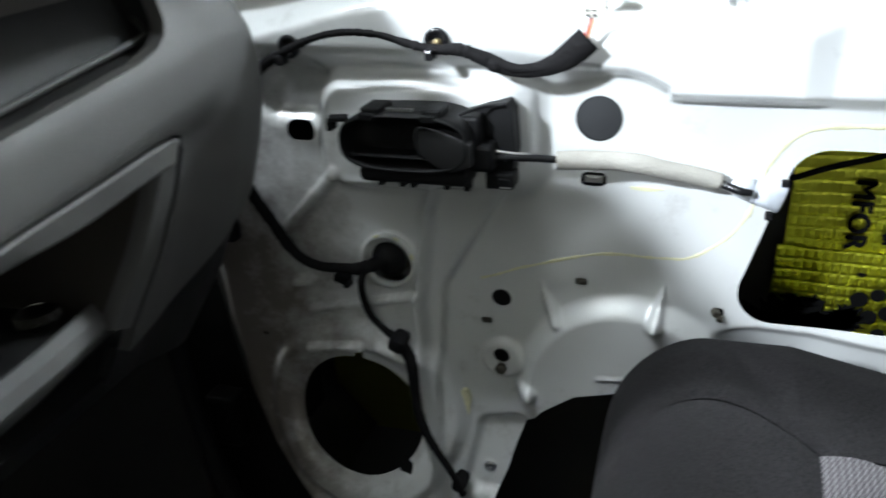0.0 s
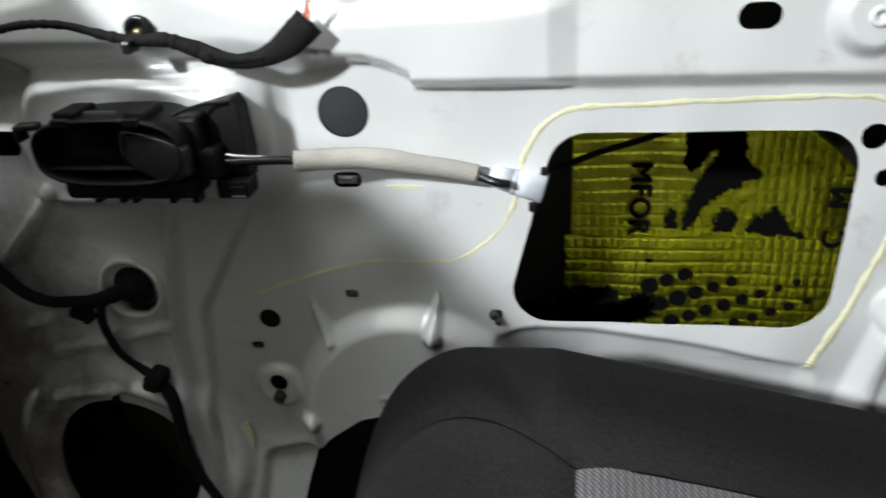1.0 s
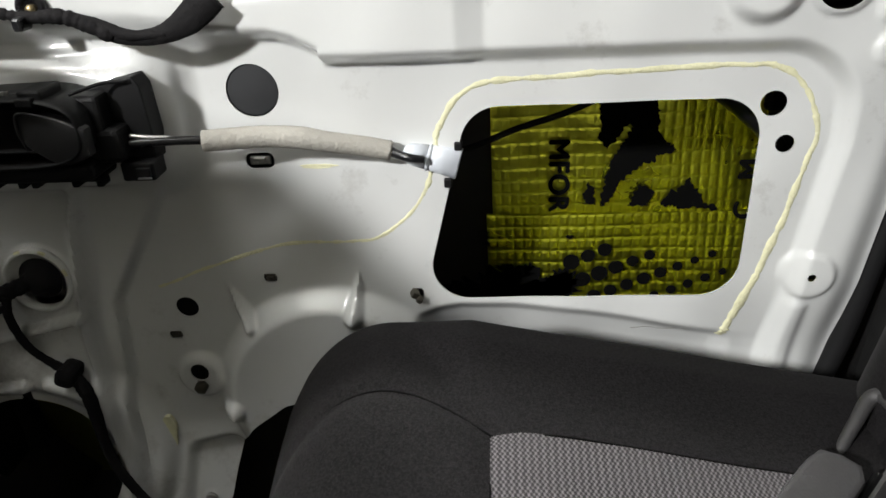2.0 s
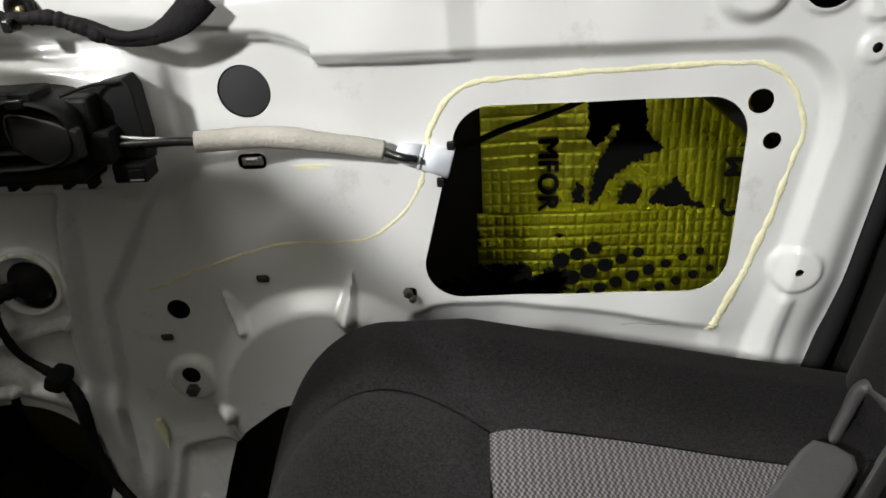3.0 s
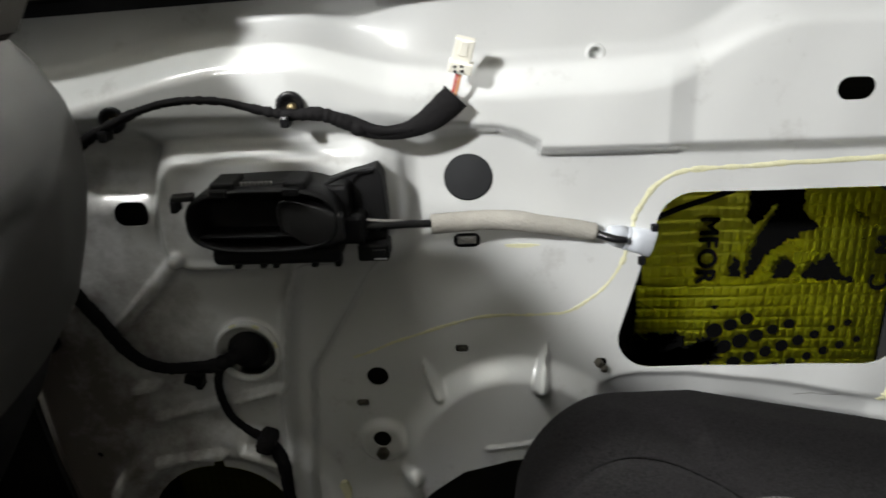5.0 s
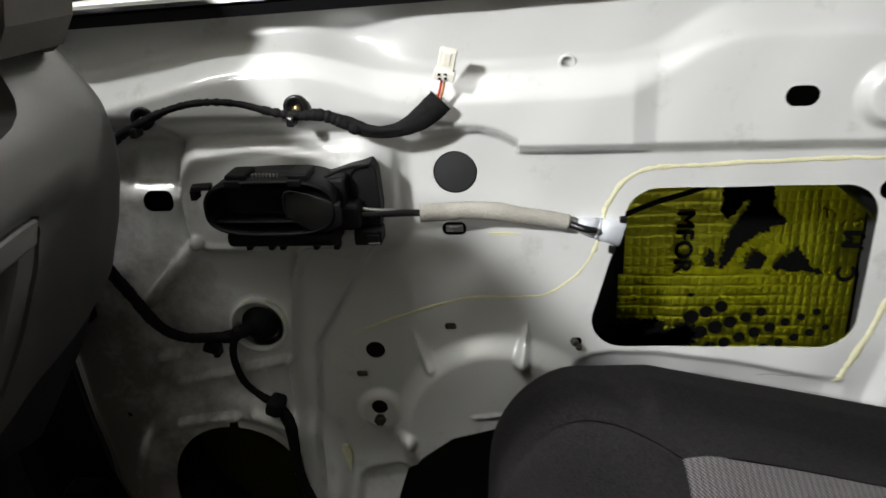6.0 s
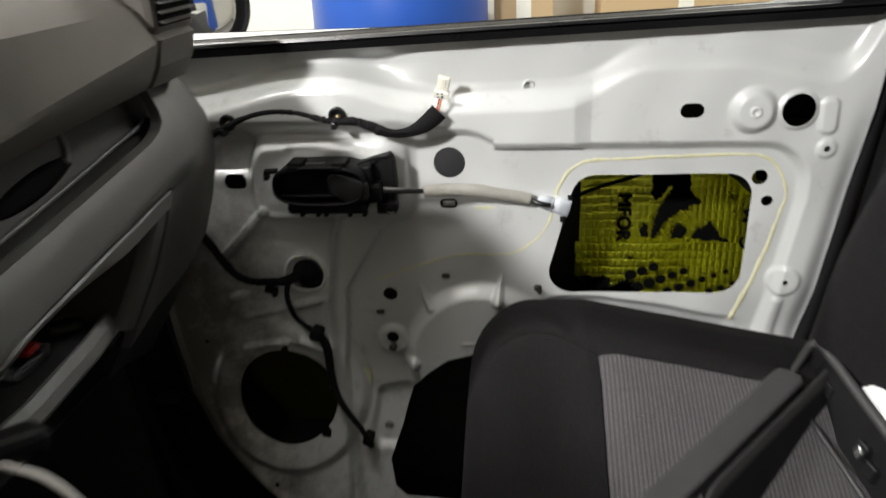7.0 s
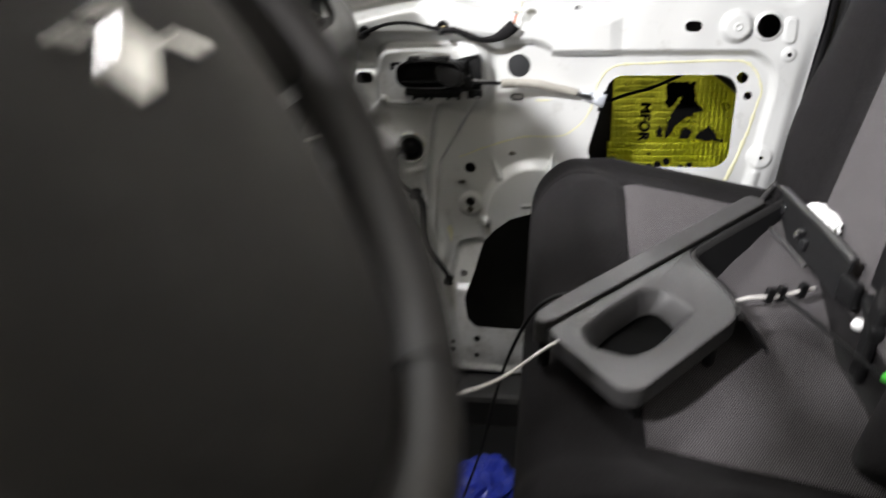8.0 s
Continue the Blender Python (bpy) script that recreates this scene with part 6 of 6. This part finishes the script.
v, f = lathe([(0.018, -0.03), (0.018, 0.008), (0.0165, 0.010), (0.014, 0.0095), (0.013, 0.006), (0.004, 0.006)], pose(-0.256, -0.566, 0.594, 35, 40, 0), 20)
link("socket_lid", v, f, DASHDARK, adapter)
wire = thing("black_wire", "thin black wire hanging off the seat edge", "wire")
v, f = tube([(0.095, -0.455, 0.420), (0.071, -0.442, 0.410), (0.045, -0.435, 0.385), (0.020, -0.42, 0.330), (-0.005, -0.40, 0.25), (-0.03, -0.40, 0.14), (-0.06, -0.42, 0.05)], [0.0028, 0.0028, 0.0028, 0.0026, 0.002, 0.0018, 0.0016], 8, 8)
link("wire", v, f, RUBBER, wire)

# ---- floor, sill, pillars, roof: the car's shell ----
part("floor_carpet", box(-0.05, -0.72, -0.01, 1.7, 1.36, 0.04, 0.004), CARPET)
tagged(bpy.data.objects["floor_carpet"], "black carpet on the car floor", "carpet", kind="structure")
bag = thing("blue_bag", "crumpled blue plastic bag on the dark floor", "bag")
bm = bmesh.new()
bmesh.ops.create_icosphere(bm, subdivisions=4, radius=1)
for vv in bm.verts:
    k = 1 + 0.30 * noise.noise(vv.co * 1.9 + Vector((3, 1, 2))) + 0.22 * noise.noise(vv.co * 4.7)
    vv.co = Vector((vv.co.x * 0.055, vv.co.y * 0.075, vv.co.z * 0.035)) * k
bm.transform(pose(-0.030, -0.375, 0.040))
part("film", bm, BAG, bag, smooth=False)
sill = thing("sill", "dark plastic door sill with a rubber door seal", "sill", "structure")
part("sill_cover", box(0.05, -0.10, 0.035, 1.15, 0.10, 0.07, 0.012), DASHDARK, sill)
v, f = tube([(-0.46, -0.045, 0.75), (-0.455, -0.050, 0.45), (-0.43, -0.060, 0.25), (-0.36, -0.075, 0.13), (-0.25, -0.085, 0.07), (-0.10, -0.090, 0.05), (0.20, -0.090, 0.045), (0.40, -0.085, 0.06)], 0.011, 10, 8)
link("door_seal", v, f, RUBBER, sill, "black rubber door seal")
pil = thing("pillar", "dark trimmed pillar behind the door", "pillar", "structure")
v, f = loft([[(0.492 + s, -0.055 - w, z), (0.485 + s, 0.02 - w, z), (0.50 + s, 0.10 - w, z), (0.66 + s, 0.10 - w, z), (0.66 + s, -0.055 - w, z)] for z, s, w in ((0.0, -0.03, 0.0), (0.4, 0.0, 0.0), (0.8, 0.035, 0.01), (1.25, 0.11, 0.10))])
link("pillar_trim", v, f, CARPET, pil, smooth=False)
v, f = tube([(0.470, -0.040, 0.35), (0.482, -0.042, 0.45), (0.500, -0.045, 0.60), (0.525, -0.050, 0.80), (0.575, -0.09, 1.05)], 0.012, 10, 6)
link("pillar_seal", v, f, RUBBER, pil, "black rubber seal on the pillar")
hinge = thing("hinge_pillar", "dark hinge pillar and body side ahead of the door", "pillar", "structure")
part("pillar_panel", box(-0.665, 0.075, 0.36, 0.61, 0.05, 0.92, 0.006), CARPET, hinge)
part("lower_body", box(0.02, 0.05, -0.065, 2.0, 0.20, 0.21, 0.01), CARPET, hinge)
part("hinge", box(-0.425, -0.02, 0.55, 0.04, 0.03, 0.07, 0.005), BLACK, hinge)
part("hinge", box(-0.425, -0.02, 0.27, 0.04, 0.03, 0.07, 0.005), BLACK, hinge)
footwell = thing("footwell", "black carpeted footwell and bulkhead", "footwell", "structure")
part("bulkhead", box(-0.93, -0.72, 0.45, 0.06, 1.40, 0.95, 0.01), CARPET, footwell)
part("kick_panel", box(-0.68, -0.045, 0.38, 0.46, 0.02, 0.75, 0.006), DASHDARK, footwell)
roof = thing("roof", "car roof with grey headliner", "roof", "structure")
part("headliner", box(0.62, -0.74, 1.265, 1.36, 1.22, 0.03, 0.012), HEADLINER, roof)
for y0, y1 in ((-0.04, -0.13), (-1.46, -1.37)):
    v, f = tube([(-0.95, y0, 0.86), (-0.50, (y0 + y1) / 2, 1.07), (-0.06, y1, 1.255)], 0.032, 10, 6)
    link("front_pillar", v, f, DASHDARK, roof)
rearbody = thing("rear_cabin", "dark rear seat and side walls", "cabin", "structure")
part("rear_seat", box(1.30, -0.72, 0.45, 0.5, 1.30, 0.75, 0.06), SEAT, rearbody)
part("side_wall", box(1.10, 0.03, 0.40, 0.9, 0.06, 0.85, 0.01), PAINT, rearbody)
part("side_wall", box(1.10, -1.50, 0.40, 0.9, 0.06, 0.85, 0.01), PAINT, rearbody)
bonnet = thing("bonnet", "white car bonnet and wing ahead of the dash", "bonnet", "structure")
part("panel", box(-1.55, -0.74, 0.68, 1.15, 1.50, 0.08, 0.03), PAINT, bonnet)
part("front_body", box(-1.55, -0.74, 0.30, 1.10, 1.46, 0.72, 0.05), PAINT, bonnet)

# wing mirror outside the window
wing = thing("wing_mirror", "black round-rimmed wing mirror outside the window", "wing mirror")
mm = Matrix.Translation((-0.372, 0.235, 0.828)) @ Vector((0.80, -0.58, 0.03)).to_track_quat("Z", "Y").to_matrix().to_4x4()
v, f = lathe([(0.030, -0.07), (0.052, -0.055), (0.064, -0.02), (0.067, 0.0), (0.066, 0.004), (0.0625, 0.004), (0.0615, -0.002)], mm, 36)
link("housing", v, f, GLOSS, wing, "glossy black mirror shell")
v, f = lathe([(0.0615, -0.004), (0.0615, -0.002), (0.030, -0.0012), (0.002, -0.001)], mm, 36)
link("mirror_glass", v, f, MIRROR, wing, "mirror glass")
v, f = tube([mm @ Vector((0, 0, -0.05)), (-0.43, 0.16, 0.80), (-0.44, 0.08, 0.79), (-0.43, 0.035, 0.79)], [0.022, 0.02, 0.024, 0.03], 12, 6)
link("arm", v, f, BLACK, wing)

# ---- garage outside ----
def room_slab(name, cx, cy, cz, sx, sy, sz, mat, label):
    ob = part(name, box(cx, cy, cz, sx, sy, sz, 0), mat)
    return tagged(ob, label, "wall" if name.startswith("wall") else name.split("_")[0], kind="structure")


room_slab("ground", 0, -1.0, -0.35, 9.0, 8.0, 0.10, CONCRETE, "concrete garage floor")
room_slab("ceiling", 0, -1.0, 2.45, 9.0, 8.0, 0.10, WALL, "cream garage ceiling")
room_slab("wall_right", 0, 2.25, 1.05, 9.0, 0.12, 2.70, WALL, "bright cream garage wall")
room_slab("wall_left", 0, -4.9, 1.05, 9.0, 0.12, 2.70, WALL, "cream garage wall")
room_slab("wall_front", -4.4, -1.0, 1.05, 0.12, 8.0, 2.70, WALL, "cream garage wall")
room_slab("wall_rear", 4.4, -1.0, 1.05, 0.12, 8.0, 2.70, WALL, "cream garage wall")
# Tube bodies added for the unseen ceiling lights.
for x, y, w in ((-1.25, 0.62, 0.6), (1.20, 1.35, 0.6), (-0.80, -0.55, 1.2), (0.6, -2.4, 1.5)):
    t = thing("unseen_tube_lamp", "unseen ceiling tube lamp added to light the car", "lamp", group="ceiling lamps")
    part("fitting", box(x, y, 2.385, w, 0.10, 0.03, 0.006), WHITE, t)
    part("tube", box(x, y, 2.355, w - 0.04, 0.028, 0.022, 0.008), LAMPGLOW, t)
work = thing("work_lamp", "small work lamp on a tall stand ahead of the car", "lamp")
back = (Vector(KEY_AT) - Vector((0.1, -0.2, 0.6))).normalized() * 0.06
v, f = lathe([(0.02, -0.04), (0.09, -0.02), (0.10, 0.02), (0.096, 0.02), (0.085, -0.01), (0.02, -0.015)], Matrix.Translation(Vector(KEY_AT) + back) @ (-back).to_track_quat("Z", "Y").to_matrix().to_4x4(), 24)
link("lamp_head", v, f, BLACK, work)
v, f = tube([(KEY_AT[0] - 0.05, KEY_AT[1] - 0.12, -0.30), (KEY_AT[0] - 0.05, KEY_AT[1] - 0.12, 1.0), Vector(KEY_AT) + back * 1.6], 0.012, 8, 6)
link("stand", v, f, STEEL, work)
barrel = thing("barrel", "tall blue plastic barrel against the garage wall", "barrel")
prof = [(0.26, -0.30), (0.285, -0.27), (0.29, 0.0), (0.275, 0.02), (0.275, 0.04), (0.29, 0.06), (0.29, 0.45), (0.276, 0.47), (0.276, 0.49), (0.29, 0.51), (0.288, 0.80), (0.27, 0.85), (0.20, 0.86), (0.02, 0.86)]
v, f = lathe(prof, pose(-0.325, 1.72, 0), 48)
link("drum", v, f, BARREL, barrel)
# Unseen barrel, added only to give the wing mirror its blue reflection.
mirror_barrel = thing("barrel", "unseen blue barrel added for the mirror's reflection", "barrel")
v, f = lathe(prof, pose(2.6, -0.22, 0), 48)
link("drum", v, f, BARREL, mirror_barrel)
for x, w, h, y in ((0.08, 0.20, 1.15, 1.95), (0.62, 0.56, 1.12, 1.98)):
    cb = thing("cardboard_box", "tall brown cardboard box against the wall", "box")
    part("carton", box(x, y, -0.30 + h / 2, w, 0.26, h, 0.004), CARD, cb)
    part("packing_tape", box(x, y - 0.1312, -0.30 + h / 2, 0.05, 0.0012, h - 0.01, 0), IVORY, cb)
